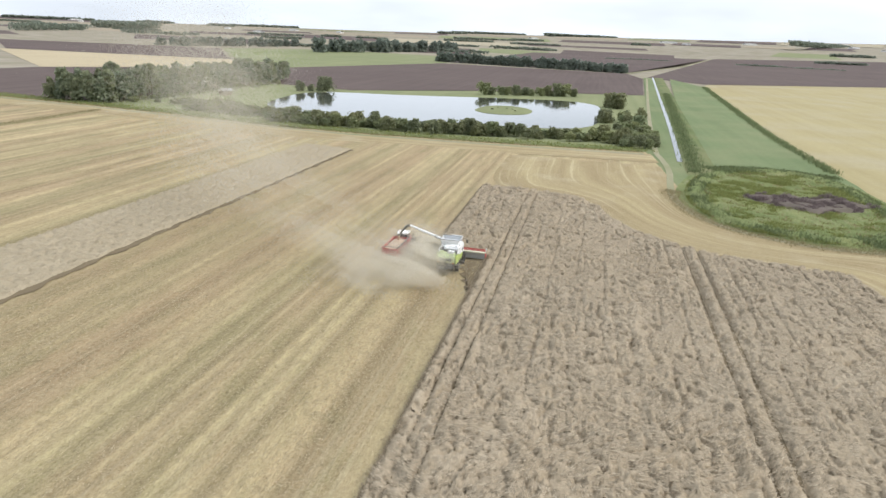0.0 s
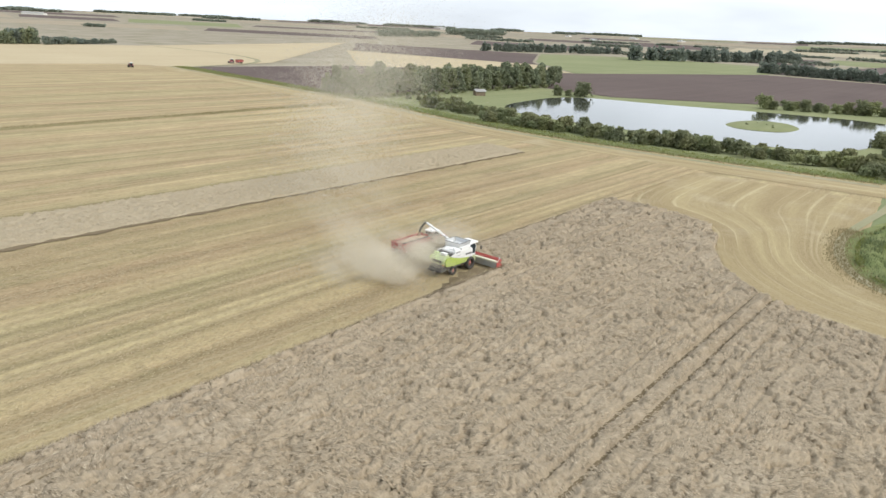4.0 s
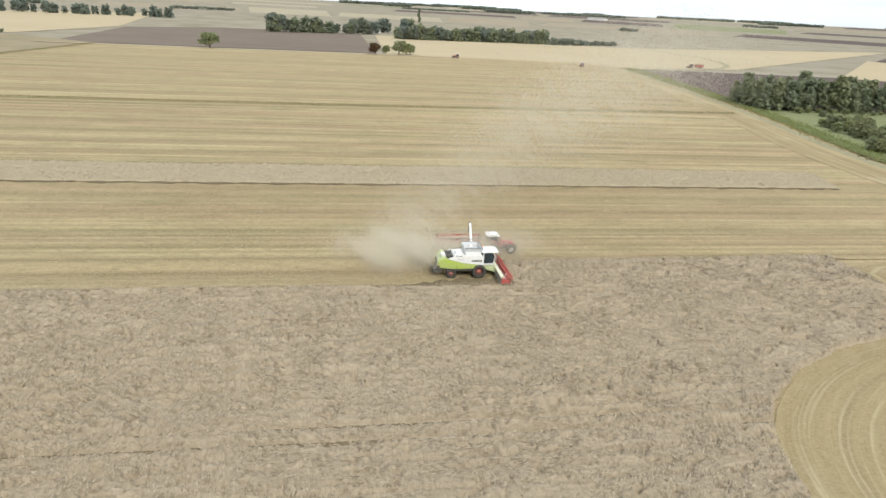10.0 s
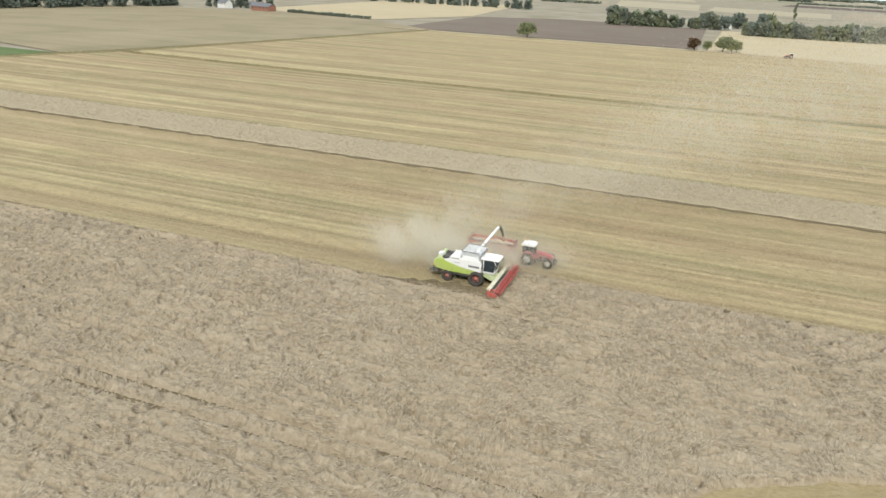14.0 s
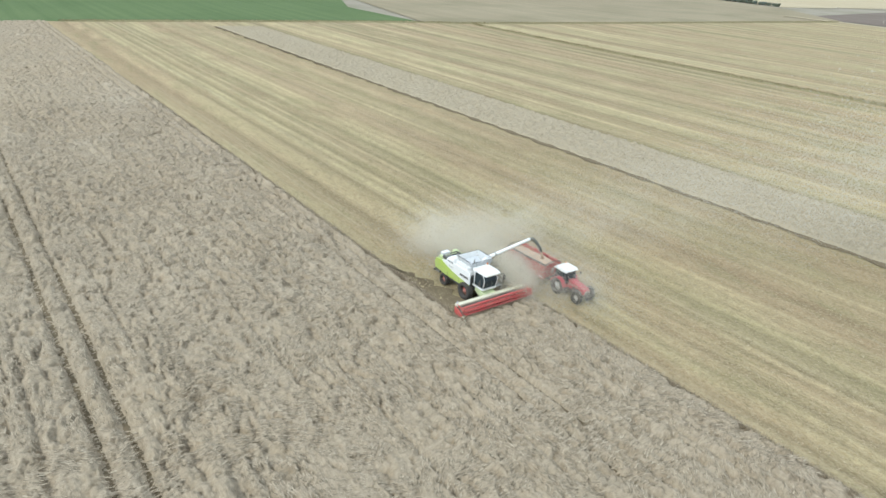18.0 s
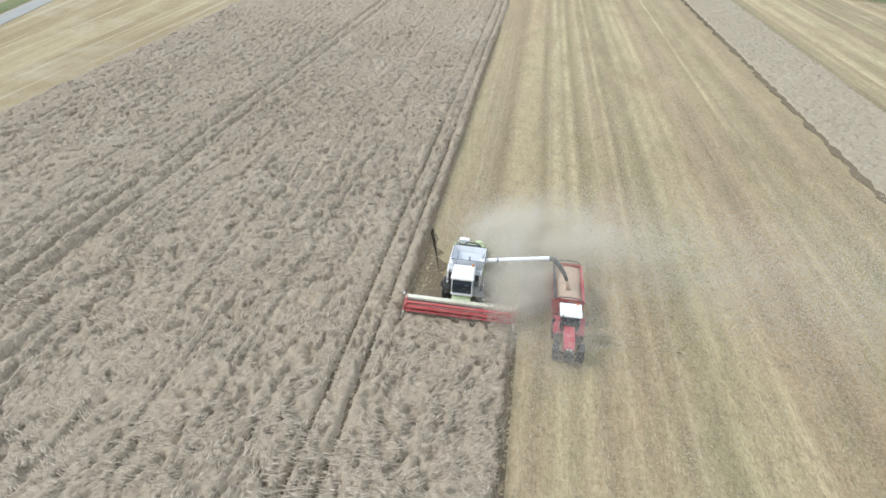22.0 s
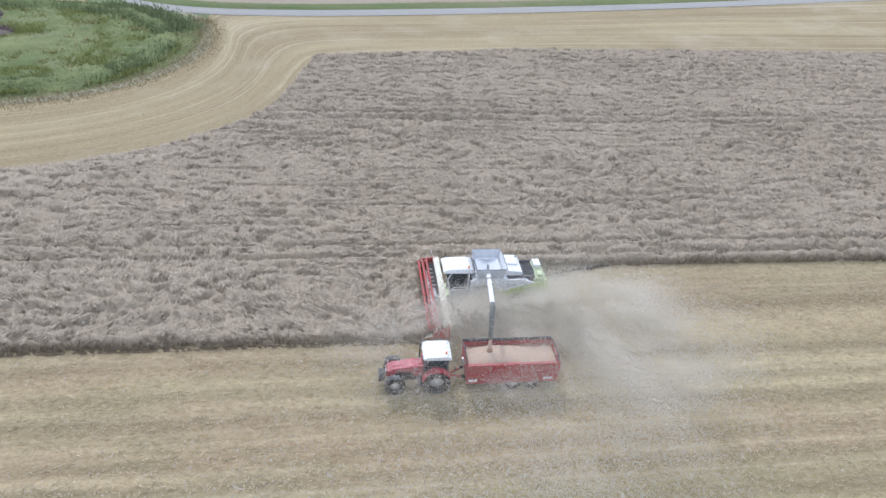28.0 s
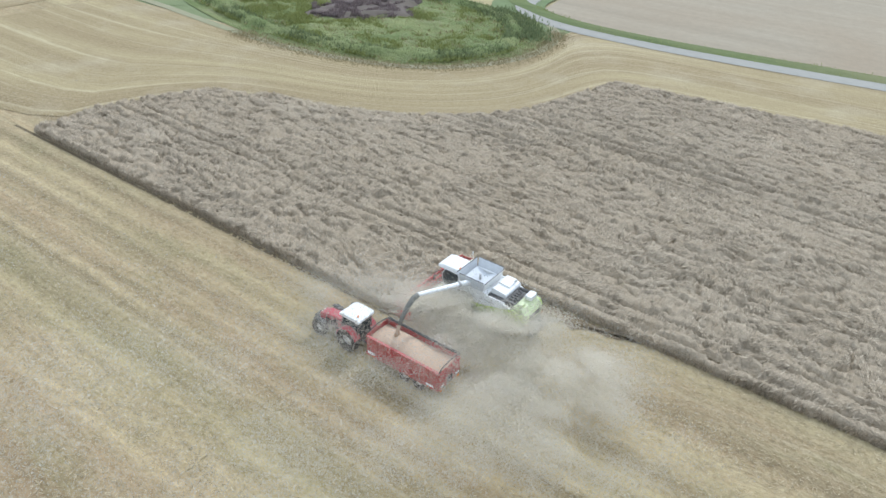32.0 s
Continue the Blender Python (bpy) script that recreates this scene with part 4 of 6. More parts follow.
M_CREAM = paint_material("cream_paint", (0.68, 0.65, 0.48), 0.45, 0.3)

# combine harvester, front axle over the origin, heading +y
combine = thing("combine_harvester", "large white and lime-green combine harvester cutting lodged wheat", "combine")
body = part("body", prism([(0.35, 1.15), (0.35, 2.7), (-4.6, 2.55), (-5.2, 1.9), (-5.1, 1.2), (-3.2, 0.95)], -1.22, 1.22, 0.04), M_DARK, combine, "dark inner chassis and threshing housing")
WHITE_SIDE = [(0.55, 1.78), (0.62, 2.95), (0.3, 3.2), (-2.2, 3.2), (-2.3, 3.02), (-3.6, 2.96), (-4.3, 2.76), (-4.0, 2.6), (-2.2, 2.12)]
GREEN_SIDE = [(-4.5, 2.74), (-4.02, 2.58), (-2.22, 2.10), (0.5, 1.75), (0.35, 1.42), (-1.0, 1.32), (-3.6, 1.32), (-5.35, 1.5), (-5.55, 2.2), (-5.3, 2.62)]
for s in (-1, 1):
    part("side_panel", prism(WHITE_SIDE, s * 1.30, s * 1.46, 0.035), M_WHITE, combine, "white side panel")
    lower = part("side_panel", prism(GREEN_SIDE, s * 1.31, s * 1.50, 0.035), M_LIME, combine, "lime-green lower side panel")
    for yy in (-1.15, -3.1):
        part("panel_seam", add_box(bmesh.new(), (s * 1.503, yy, 1.62), (0.012, 0.03, 0.5)), M_DARK, lower)
    mark = bmesh.new()
    for i in range(6):
        add_box(mark, (s * 1.468, -0.95 + 0.235 * i, 2.42), (0.012, 0.18, 0.26), Matrix.Rotation(radians(-4), 4, "X"))
    part("emblem", mark, M_DARK, combine, "row of dark maker's mark blocks")
    small = bmesh.new()
    for i in range(5):
        add_box(small, (s * 1.468, -2.9 + 0.16 * i, 2.62), (0.012, 0.11, 0.09))
    part("emblem", small, M_STEEL, combine, "small grey type mark blocks")
    part("belly_skirt", box(s * 1.18, s * 1.3, -3.4, -0.9, 0.95, 1.34, 0.02), M_DARK, combine)

# upper deck: open grain tank with raised flaps, engine hood, open engine bay
part("tank_base", box(-1.4, 1.4, -2.2, 0.4, 2.7, 3.12, 0.05), M_WHITE, combine, "white grain tank top")
part("tank_floor", prism([(-1.8, 3.14), (-1.8, 3.62), (-0.9, 3.3), (0.05, 3.62), (0.05, 3.14)], -1.3, 0.8, 0.02), M_TANK, combine, "pale sloping floor of the open grain tank")
part("tank_auger", tube([(-0.25, -0.9, 3.2), (-0.25, -0.85, 3.75)], 0.09, 10), M_STEEL, combine, "steel filling auger in the grain tank")
part("tank_shoulder", prism([(-1.9, 3.1), (-1.9, 3.5), (0.15, 3.5), (0.15, 3.1)], 0.84, 1.38, 0.05), M_WHITE, combine, "white shoulder beside the grain tank")
FLAPS = (
    ((-1.38, -1.85, 3.1), (-1.38, 0.1, 3.1), (-1.62, 0.2, 4.12), (-1.62, -2.0, 4.12), M_TANK, "pale grey flared tank wall"),
    ((0.85, -1.85, 3.1), (0.85, 0.1, 3.1), (1.2, 0.2, 4.14), (1.2, -2.0, 4.14), M_TANK, "pale grey flared tank wall"),
    ((-1.38, 0.1, 3.1), (0.85, 0.1, 3.1), (1.2, 0.42, 4.08), (-1.62, 0.42, 4.08), M_TANK, "pale grey front tank wall"),
    ((-1.38, -1.85, 3.1), (0.85, -1.85, 3.1), (1.2, -2.1, 4.06), (-1.62, -2.1, 4.06), M_WHITE, "white rear tank wall"),
)
for p0, p1, p2, p3, m, text in FLAPS:
    bm = bmesh.new()
    f = bm.faces.new([bm.verts.new(p) for p in (p0, p1, p2, p3)])
    bm.normal_update()
    bmesh.ops.solidify(bm, geom=[f], thickness=0.04)
    flap = part("tank_flap", bm, m, combine, text)
    lip = tube([p3, p2], 0.03, 6)
    part("flap_rim", lip, M_DARK, flap, "dark rubber rim")
hood_top = part("engine_hood", prism([(-2.2, 2.7), (-2.2, 3.34), (-2.35, 3.42), (-3.45, 3.3), (-3.55, 3.15), (-3.5, 2.7)], -0.75, 1.42, 0.05), M_WHITE, combine, "broad white engine hood")
for i in range(4):
    part("hood_vent", box(1.415, 1.44, -3.25 + 0.25 * i, -3.12 + 0.25 * i, 3.0, 3.16, 0.005), M_DARK, hood_top)
part("air_scoop", prism([(-2.25, 3.36), (-2.4, 3.54), (-3.2, 3.5), (-3.3, 3.42), (-3.2, 3.28)], 0.1, 1.3, 0.03), M_WHITE, combine, "raised white air intake box")
part("radiator_grille", box(-1.40, -0.78, -3.7, -2.1, 2.62, 2.98, 0.02), M_DARK, combine, "dark radiator opening beside the hood")
part("radiator_rail", box(-1.47, -1.38, -3.8, -2.05, 3.0, 3.1, 0.02), M_WHITE, combine)
eng = part("engine", box(-1.0, 0.9, -4.5, -3.5, 2.55, 3.0, 0.06), M_DARK, combine, "dark dusty engine in its open bay")
bm = bmesh.new()
for i in range(4):
    add_box(bm, (-0.6 + 0.3 * i, -3.95, 3.06), (0.17, 0.5 - 0.06 * i, 0.14))
part("engine_cover", bm, M_DARK, eng)
part("engine_pipe", tube([(-0.9, -4.3, 3.0), (-0.5, -4.4, 3.2), (0.3, -4.35, 3.22), (0.7, -3.8, 3.1)], 0.07, 8), M_DARK, eng, "dark intake pipe")
part("light_box", box(0.15, 1.05, -5.15, -4.6, 2.95, 3.3, 0.05), M_WHITE, combine, "white box on the rear deck")
part("light_box", box(-1.05, -0.45, -5.05, -4.65, 2.95, 3.2, 0.05), M_PALE, combine, "pale box on the rear deck")
part("air_filter", tube([(1.08, -4.5, 2.95), (1.08, -3.7, 2.95)], 0.17, 14), M_DARK, combine)
part("exhaust", tube([(1.0, -3.2, 2.9), (1.0, -3.2, 3.5), (1.0, -3.35, 3.62)], 0.07, 10), M_STEEL, combine, "rusty steel exhaust pipe")
part("deck_plate", box(-1.3, 1.3, -4.75, -3.3, 2.5, 2.58, 0.01), M_STEEL, combine)
rear = part("rear_hood", prism([(-4.3, 2.5), (-4.45, 2.98), (-5.15, 2.92), (-5.62, 2.35), (-5.66, 1.75), (-5.2, 1.5)], -1.2, 1.2, 0.05), M_PALE, combine, "pale green rear straw hood")
part("rear_vent", box(-0.8, 0.8, -5.68, -5.56, 1.95, 2.3, 0.01), M_DARK, rear)
for s in (-1, 1):
    part("tail_lamp", box(s * 1.02, s * 1.18, -5.7, -5.6, 1.62, 1.78, 0.01), M_AMBER, rear, "amber tail lamp")
part("straw_chopper", prism([(-4.9, 1.3), (-5.0, 0.85), (-5.7, 0.72), (-5.95, 0.95), (-5.6, 1.45)], -1.15, 1.15, 0.03), M_DARK, combine, "dark straw chopper")
bm = bmesh.new()
for i in range(9):
    add_box(bm, (-1.0 + 0.25 * i, -6.0, 0.8), (0.02, 0.55, 0.2), Matrix.Rotation(radians(18 * (i - 4) / 4), 4, "Z"))
add_box(bm, (0, -5.9, 0.93), (2.2, 0.45, 0.03))
part("spreader", bm, M_DARK, combine, "dark straw spreader with fins")
bm = bmesh.new()
for s in (-0.2, 0.2):
    tube([(0.75 + s, -5.72, 0.9), (0.75 + s, -5.72, 2.95), (0.75 + s, -5.3, 3.15)], 0.022, 6, bm)
for i in range(7):
    tube([(0.55, -5.72, 1.0 + 0.3 * i), (0.95, -5.72, 1.0 + 0.3 * i)], 0.018, 6, bm)
part("rear_ladder", bm, M_STEEL, combine, "steel ladder at the rear")
for s in (-1, 1):
    part("handrail", tube([(s * 1.3, -5.1, 2.62), (s * 1.3, -5.1, 3.35), (s * 1.3, -3.5, 3.35), (s * 1.3, -3.5, 2.7)], 0.02, 6), M_STEEL, combine, "thin steel deck handrail")

# cab
part("cab_floor", box(-0.9, 0.9, 0.4, 2.1, 1.62, 1.82, 0.04), M_WHITE, combine)
cab = part("cab_glass", prism([(0.62, 1.82), (0.62, 3.3), (2.0, 3.34), (2.32, 2.75), (2.08, 1.82)], -0.84, 0.84, 0.12), M_GLASS, combine, "dark tinted wrap-round cab glass")
for s in (-1, 1):
    part("pillar", tube([(s * 0.83, 2.04, 1.8), (s * 0.83, 2.27, 2.75), (s * 0.83, 1.98, 3.34)], 0.05, 8), M_WHITE, cab, "white cab pillar")
    part("pillar", tube([(s * 0.84, 0.66, 1.8), (s * 0.84, 0.66, 3.34)], 0.07, 8), M_WHITE, cab, "white cab pillar")
    part("door_frame", tube([(s * 0.85, 0.8, 1.9), (s * 0.85, 1.95, 1.9), (s * 0.85, 2.1, 2.6), (s * 0.85, 1.9, 3.25), (s * 0.85, 0.8, 3.25), (s * 0.85, 0.8, 1.9)], 0.03, 6), M_DARK, cab)
    arm = part("mirror_arm", tube([(s * 0.84, 2.2, 3.15), (s * 1.5, 2.45, 3.2), (s * 1.62, 2.45, 3.0)], 0.025, 6), M_DARK, combine)
    part("mirror", box(s * 1.62 - 0.13, s * 1.62 + 0.13, 2.4, 2.47, 2.5, 3.0, 0.03), M_DARK, arm, "dark wing mirror")
roof = part("cab_roof", prism([(0.35, 3.34), (0.3, 3.55), (0.6, 3.7), (2.2, 3.7), (2.62, 3.56), (2.6, 3.38)], -0.97, 0.97, 0.06, 0.12), M_WHITE, combine, "white cab roof with lamps under its rim")
for i in range(6):
    part("work_lamp", box(-0.86 + 0.3 * i, -0.66 + 0.3 * i, 2.58, 2.66, 3.4, 3.52, 0.015), M_LAMP, roof, "clear work lamp")
part("beacon", tube([(-0.7, 0.7, 3.68), (-0.7, 0.7, 3.88)], 0.07, 10), M_AMBER, roof, "amber beacon")
part("aerial", tube([(0.7, 0.7, 3.66), (0.7, 0.65, 4.4)], 0.012, 5), M_DARK, roof)
part("platform", box(-1.75, -0.86, 0.55, 2.0, 1.62, 1.7, 0.01), M_STEEL, combine, "steel cab platform")
bm = bmesh.new()
for y0 in (0.6, 1.95):
    tube([(-1.72, y0, 1.7), (-1.72, y0, 2.65)], 0.02, 6, bm)
tube([(-1.72, 0.6, 2.65), (-1.72, 1.95, 2.65)], 0.02, 6, bm)
tube([(-1.72, 0.6, 2.2), (-1.72, 1.95, 2.2)], 0.02, 6, bm)
part("platform_rail", bm, M_WHITE, combine, "pale platform handrail")
bm = bmesh.new()
for s in (1.35, 1.85):
    tube([(-1.8, s, 1.68), (-2.15, s, 0.4)], 0.025, 6, bm)
for i in range(5):
    add_box(bm, (-1.83 - 0.078 * i, 1.6, 1.55 - 0.27 * i), (0.16, 0.5, 0.03))
part("ladder", bm, M_STEEL, combine, "steel access ladder")
part("front_axle", tube([(-1.3, 0, 0.93), (1.3, 0, 0.93)], 0.22, 12), M_DARK, combine)
part("rear_axle", box(-1.2, 1.2, -3.95, -3.55, 0.5, 0.9, 0.04), M_DARK, combine)
for s in (-1, 1):
    wheel(combine, s * 1.42, 0.0, 0.94, 0.72, M_REDRIM)
    wheel(combine, s * 1.38, -3.75, 0.66, 0.5, M_REDRIM, 16)

# unloading pipe swung out over the trailer
pipe = part("unloading_pipe", tube([(-1.15, -0.75, 3.0), (-1.35, -0.7, 3.5), (-1.9, -0.6, 3.75), (-6.6, 0.1, 4.98), (-6.95, 0.16, 5.02)], [0.22, 0.22, 0.18, 0.165, 0.165], 14), M_WHITE, combine, "white unloading pipe swung out sideways")
part("pipe_collar", tube([(-2.6, -0.5, 3.93), (-2.75, -0.48, 3.97)], 0.24, 12), M_STEEL, pipe)
part("spout", tube([(-6.85, 0.14, 5.02), (-7.25, 0.2, 4.98), (-7.7, 0.28, 4.55), (-8.2, 0.36, 3.9), (-8.5, 0.4, 3.3)], [0.185, 0.19, 0.18, 0.16, 0.14], 12), M_SPOUT, pipe, "dusty grey rubber spout")
part("grain_stream", tube([(-8.48, 0.4, 3.35), (-8.65, 0.42, 2.9), (-8.75, 0.43, 2.45)], [0.11, 0.13, 0.2], 10), M_GRAIN, pipe, "stream of falling grain")

# feeder house and header with its reel
part("feeder_house", prism([(0.7, 1.1), (0.75, 1.75), (2.55, 1.15), (2.55, 0.45)], -0.78, 0.78, 0.04), M_PALE, combine, "pale green feeder house")
header = part("header", prism([(2.42, 0.22), (2.5, 1.22), (2.62, 1.22), (2.66, 0.42), (3.35, 0.26), (3.72, 0.2), (3.72, 0.14), (2.7, 0.14)], -4.5, 4.5, 0.0), M_STEEL, combine, "nine-metre grain header")
part("header_beam", box(-4.5, 4.5, 2.3, 2.78, 1.1, 1.32, 0.04), M_CREAM, header, "pale cream top beam")
part("feed_auger", tube([(-4.35, 3.0, 0.62), (4.35, 3.0, 0.62)], 0.2, 14), M_STEEL, header, "steel feed auger")
for side in (-1, 1):
    bm = bmesh.new()
    for i in range(80):
        a0, a1 = side * i * 0.55, side * (i + 1) * 0.55
        x0, x1 = side * (4.3 - 0.048 * i), side * (4.3 - 0.048 * (i + 1))
        q = [(x0, 0.2, a0), (x0, 0.36, a0), (x1, 0.36, a1), (x1, 0.2, a1)]
        bm.faces.new([bm.verts.new((xx, 3.0 + rr * math.cos(aa), 0.62 + rr * math.sin(aa))) for xx, rr, aa in q])
    part("auger_flight", bm, M_STEEL, header, "spiral auger flighting")
bm = bmesh.new()
for i in range(118):
    add_box(bm, (-4.43 + 0.0757 * i, 3.78, 0.15), (0.03, 0.16, 0.02))
part("knife_guard", bm, M_DARK, header, "row of dark knife guards")
reel = part("reel", tube([(-4.3, 3.62, 1.0), (4.3, 3.62, 1.0)], 0.09, 12), M_RED, header, "red pick-up reel")
for k in range(6):
    a = 2 * math.pi * k / 6 + 0.3
    c, s = math.cos(a), math.sin(a)
    bat = box(-4.32, 4.32, -0.075, 0.075, -0.02, 0.02, 0.0)
    bmesh.ops.transform(bat, matrix=Matrix.Translation((0, 3.62 + 0.38 * c, 1.0 + 0.38 * s)) @ Matrix.Rotation(a, 4, "X"), verts=bat.verts)
    for i in range(44):
        add_box(bat, (-4.2 + 0.195 * i, 3.62 + 0.38 * c - 0.04, 1.0 + 0.38 * s - 0.13), (0.014, 0.02, 0.24))
    part("reel_bat", bat, M_RED, reel, "red reel bat with spring tines")
for xx in (-4.3, -2.15, 0, 2.15, 4.3):
    sp = bmesh.new()
    for k in range(6):
        a = 2 * math.pi * k / 6 + 0.3
        tube([(xx, 3.62, 1.0), (xx, 3.62 + 0.38 * math.cos(a), 1.0 + 0.38 * math.sin(a))], 0.03, 6, sp)
        b = a + math.pi / 3
        tube([(xx, 3.62 + 0.37 * math.cos(a), 1.0 + 0.37 * math.sin(a)), (xx, 3.62 + 0.37 * math.cos(b), 1.0 + 0.37 * math.sin(b))], 0.02, 6, sp)
    part("reel_spider", sp, M_RED, reel)
for s in (-1, 1):
    part("end_shield", prism([(2.4, 0.16), (2.45, 1.15), (3.1, 1.0), (3.8, 0.55), (4.35, 0.2), (4.3, 0.12)], s * 4.5, s * 4.58, 0.015), M_RED, header, "red end shield")
    part("divider", tube([(s * 4.54, 3.7, 0.5), (s * 4.54, 4.1, 0.28), (s * 4.54, 4.4, 0.16)], [0.13, 0.09, 0.02], 8), M_CREAM, header, "cream crop divider nose")
    part("reel_arm", prism([(2.45, 1.2), (2.5, 1.36), (3.6, 1.24), (3.75, 1.1), (3.6, 1.02)], s * 4.36, s * 4.42, 0.01), M_RED, header, "red reel arm")
    part("marker_rod", tube([(s * 4.55, 2.7, 1.0), (s * 4.62, 2.9, 1.75)], 0.02, 6), M_WHITE, header)
    part("marker_board", box(s * 4.62 - 0.1, s * 4.62 + 0.1, 2.88, 2.92, 1.6, 1.85, 0.01), M_WHITE, header, "pale width marker board")

# tractor, rear axle over its origin
tractor = thing("tractor", "dusty red tractor with a white cab roof pulling a trailer", "tractor", -8.85, 4.05)
part("chassis", box(-0.32, 0.32, -0.6, 3.0, 0.55, 1.0, 0.05), M_DARK, tractor, "dark transmission and frame")
hood = part("hood", prism([(0.75, 0.98), (0.8, 1.82), (1.6, 1.82), (2.9, 1.62), (3.25, 1.45), (3.3, 1.0)], -0.42, 0.42, 0.06), M_TRACTOR, tractor, "red sloping bonnet")
part("grille", box(-0.34, 0.34, 3.26, 3.33, 1.02, 1.4, 0.02), M_DARK, hood, "dark front grille")
for s in (-1, 1):
    part("headlamp", box(s * 0.16 - 0.1, s * 0.16 + 0.1, 3.28, 3.35, 1.28, 1.4, 0.01), M_LAMP, hood, "clear headlamp")
    part("side_vent", box(s * 0.42 - 0.01, s * 0.42 + 0.01, 1.5, 2.7, 1.05, 1.35, 0.003), M_DARK, hood)
    part("hood_stripe", box(s * 0.424 - 0.008, s * 0.424 + 0.008, 1.0, 2.6, 1.5, 1.56, 0.002), M_STEEL, hood, "grey bonnet stripe")
part("bonnet_ridge", prism([(0.85, 1.8), (0.9, 1.87), (2.8, 1.69), (3.1, 1.52)], -0.16, 0.16, 0.02), M_TRACTOR, hood)
bm = bmesh.new()
for i in range(8):
    add_box(bm, (-0.35 + 0.1 * i, 3.6, 0.8), (0.075, 0.4, 0.44))
part("front_weight", bm, M_DARK, tractor, "stack of dark front weights")
part("front_axle", tube([(-0.9, 2.75, 0.66), (0.9, 2.75, 0.66)], 0.11, 10), M_DARK, tractor)
part("rear_axle", tube([(-0.9, 0, 0.9), (0.9, 0, 0.9)], 0.17, 12), M_DARK, tractor)
glass = part("cab_glass", prism([(-0.7, 1.3), (-0.75, 2.62), (0.6, 2.62), (0.85, 1.9), (0.82, 1.3)], -0.74, 0.74, 0.04, 0.08), M_GLASS, tractor, "dark tinted cab glass")
for s in (-1, 1):
    for yy, y2 in ((-0.72, -0.76), (0.84, 0.62)):
        part("pillar", tube([(s * 0.75, yy, 1.3), (s * 0.7, y2, 2.63)], 0.05, 8), M_DARK, glass)
    part("mirror_arm", tube([(s * 0.72, 0.75, 2.2), (s * 1.2, 0.95, 2.3)], 0.02, 6), M_DARK, tractor)
    part("mirror", box(s * 1.25 - 0.1, s * 1.25 + 0.1, 0.93, 0.98, 2.1, 2.45, 0.02), M_DARK, tractor, "dark wing mirror")
    arch = bmesh.new()
    pts = [(0.98 * math.cos(radians(a)), 0.92 + 1.04 * math.sin(radians(a))) for a in range(10, 175, 15)]
    inner_pts = [(0.93 * math.cos(radians(a)), 0.92 + 0.97 * math.sin(radians(a))) for a in range(10, 175, 15)]
    ring_a = [[arch.verts.new((s * xx, y, z)) for y, z in row] for xx, row in ((0.62, pts), (1.22, pts), (1.22, inner_pts), (0.62, inner_pts))]
    for k in range(4):
        p, q = ring_a[k], ring_a[(k + 1) % 4]
        for i in range(len(pts) - 1):
            arch.faces.new((p[i], p[i + 1], q[i + 1], q[i]))
    for i in (0, len(pts) - 1):
        arch.faces.new([ring_a[k][i] for k in range(4)])
    bmesh.ops.recalc_face_normals(arch, faces=arch.faces)
    part("fender", arch, M_TRACTOR, tractor, "red rear mudguard")
    part("front_fender", prism([(2.2, 1.2), (2.45, 1.42), (2.95, 1.46), (3.3, 1.3), (2.95, 1.42), (2.45, 1.38)], s * 0.78, s * 1.18, 0.0), M_DARK, tractor)
    part("step", box(s * 0.7, s * 0.98, 0.85, 1.2, 0.5, 0.95, 0.02), M_DARK, tractor)
    wheel(tractor, s * 0.98, 0.0, 0.92, 0.56, M_RIM)
    wheel(tractor, s * 0.94, 2.75, 0.68, 0.46, M_RIM, 16)
troof = part("cab_roof", prism([(-0.95, 2.62), (-0.95, 2.8), (-0.7, 2.92), (0.6, 2.92), (0.92, 2.78), (0.9, 2.64)], -0.86, 0.86, 0.05), M_WHITE, tractor, "white cab roof")
part("beacon", tube([(-0.5, -0.6, 2.9), (-0.5, -0.6, 3.08)], 0.06, 10), M_AMBER, troof, "amber beacon")
for s in (-0.6, -0.3, 0.3, 0.6):
    part("work_lamp", box(s - 0.07, s + 0.07, 0.88, 0.95, 2.68, 2.77, 0.01), M_LAMP, troof)
part("exhaust", tube([(0.5, 1.0, 1.6), (0.62, 1.02, 1.9), (0.62, 1.02, 2.75), (0.62, 0.92, 2.85)], 0.055, 10), M_DARK, tractor, "dark exhaust stack")
part("hitch", box(-0.12, 0.12, -1.1, -0.5, 0.5, 0.62, 0.02), M_DARK, tractor)

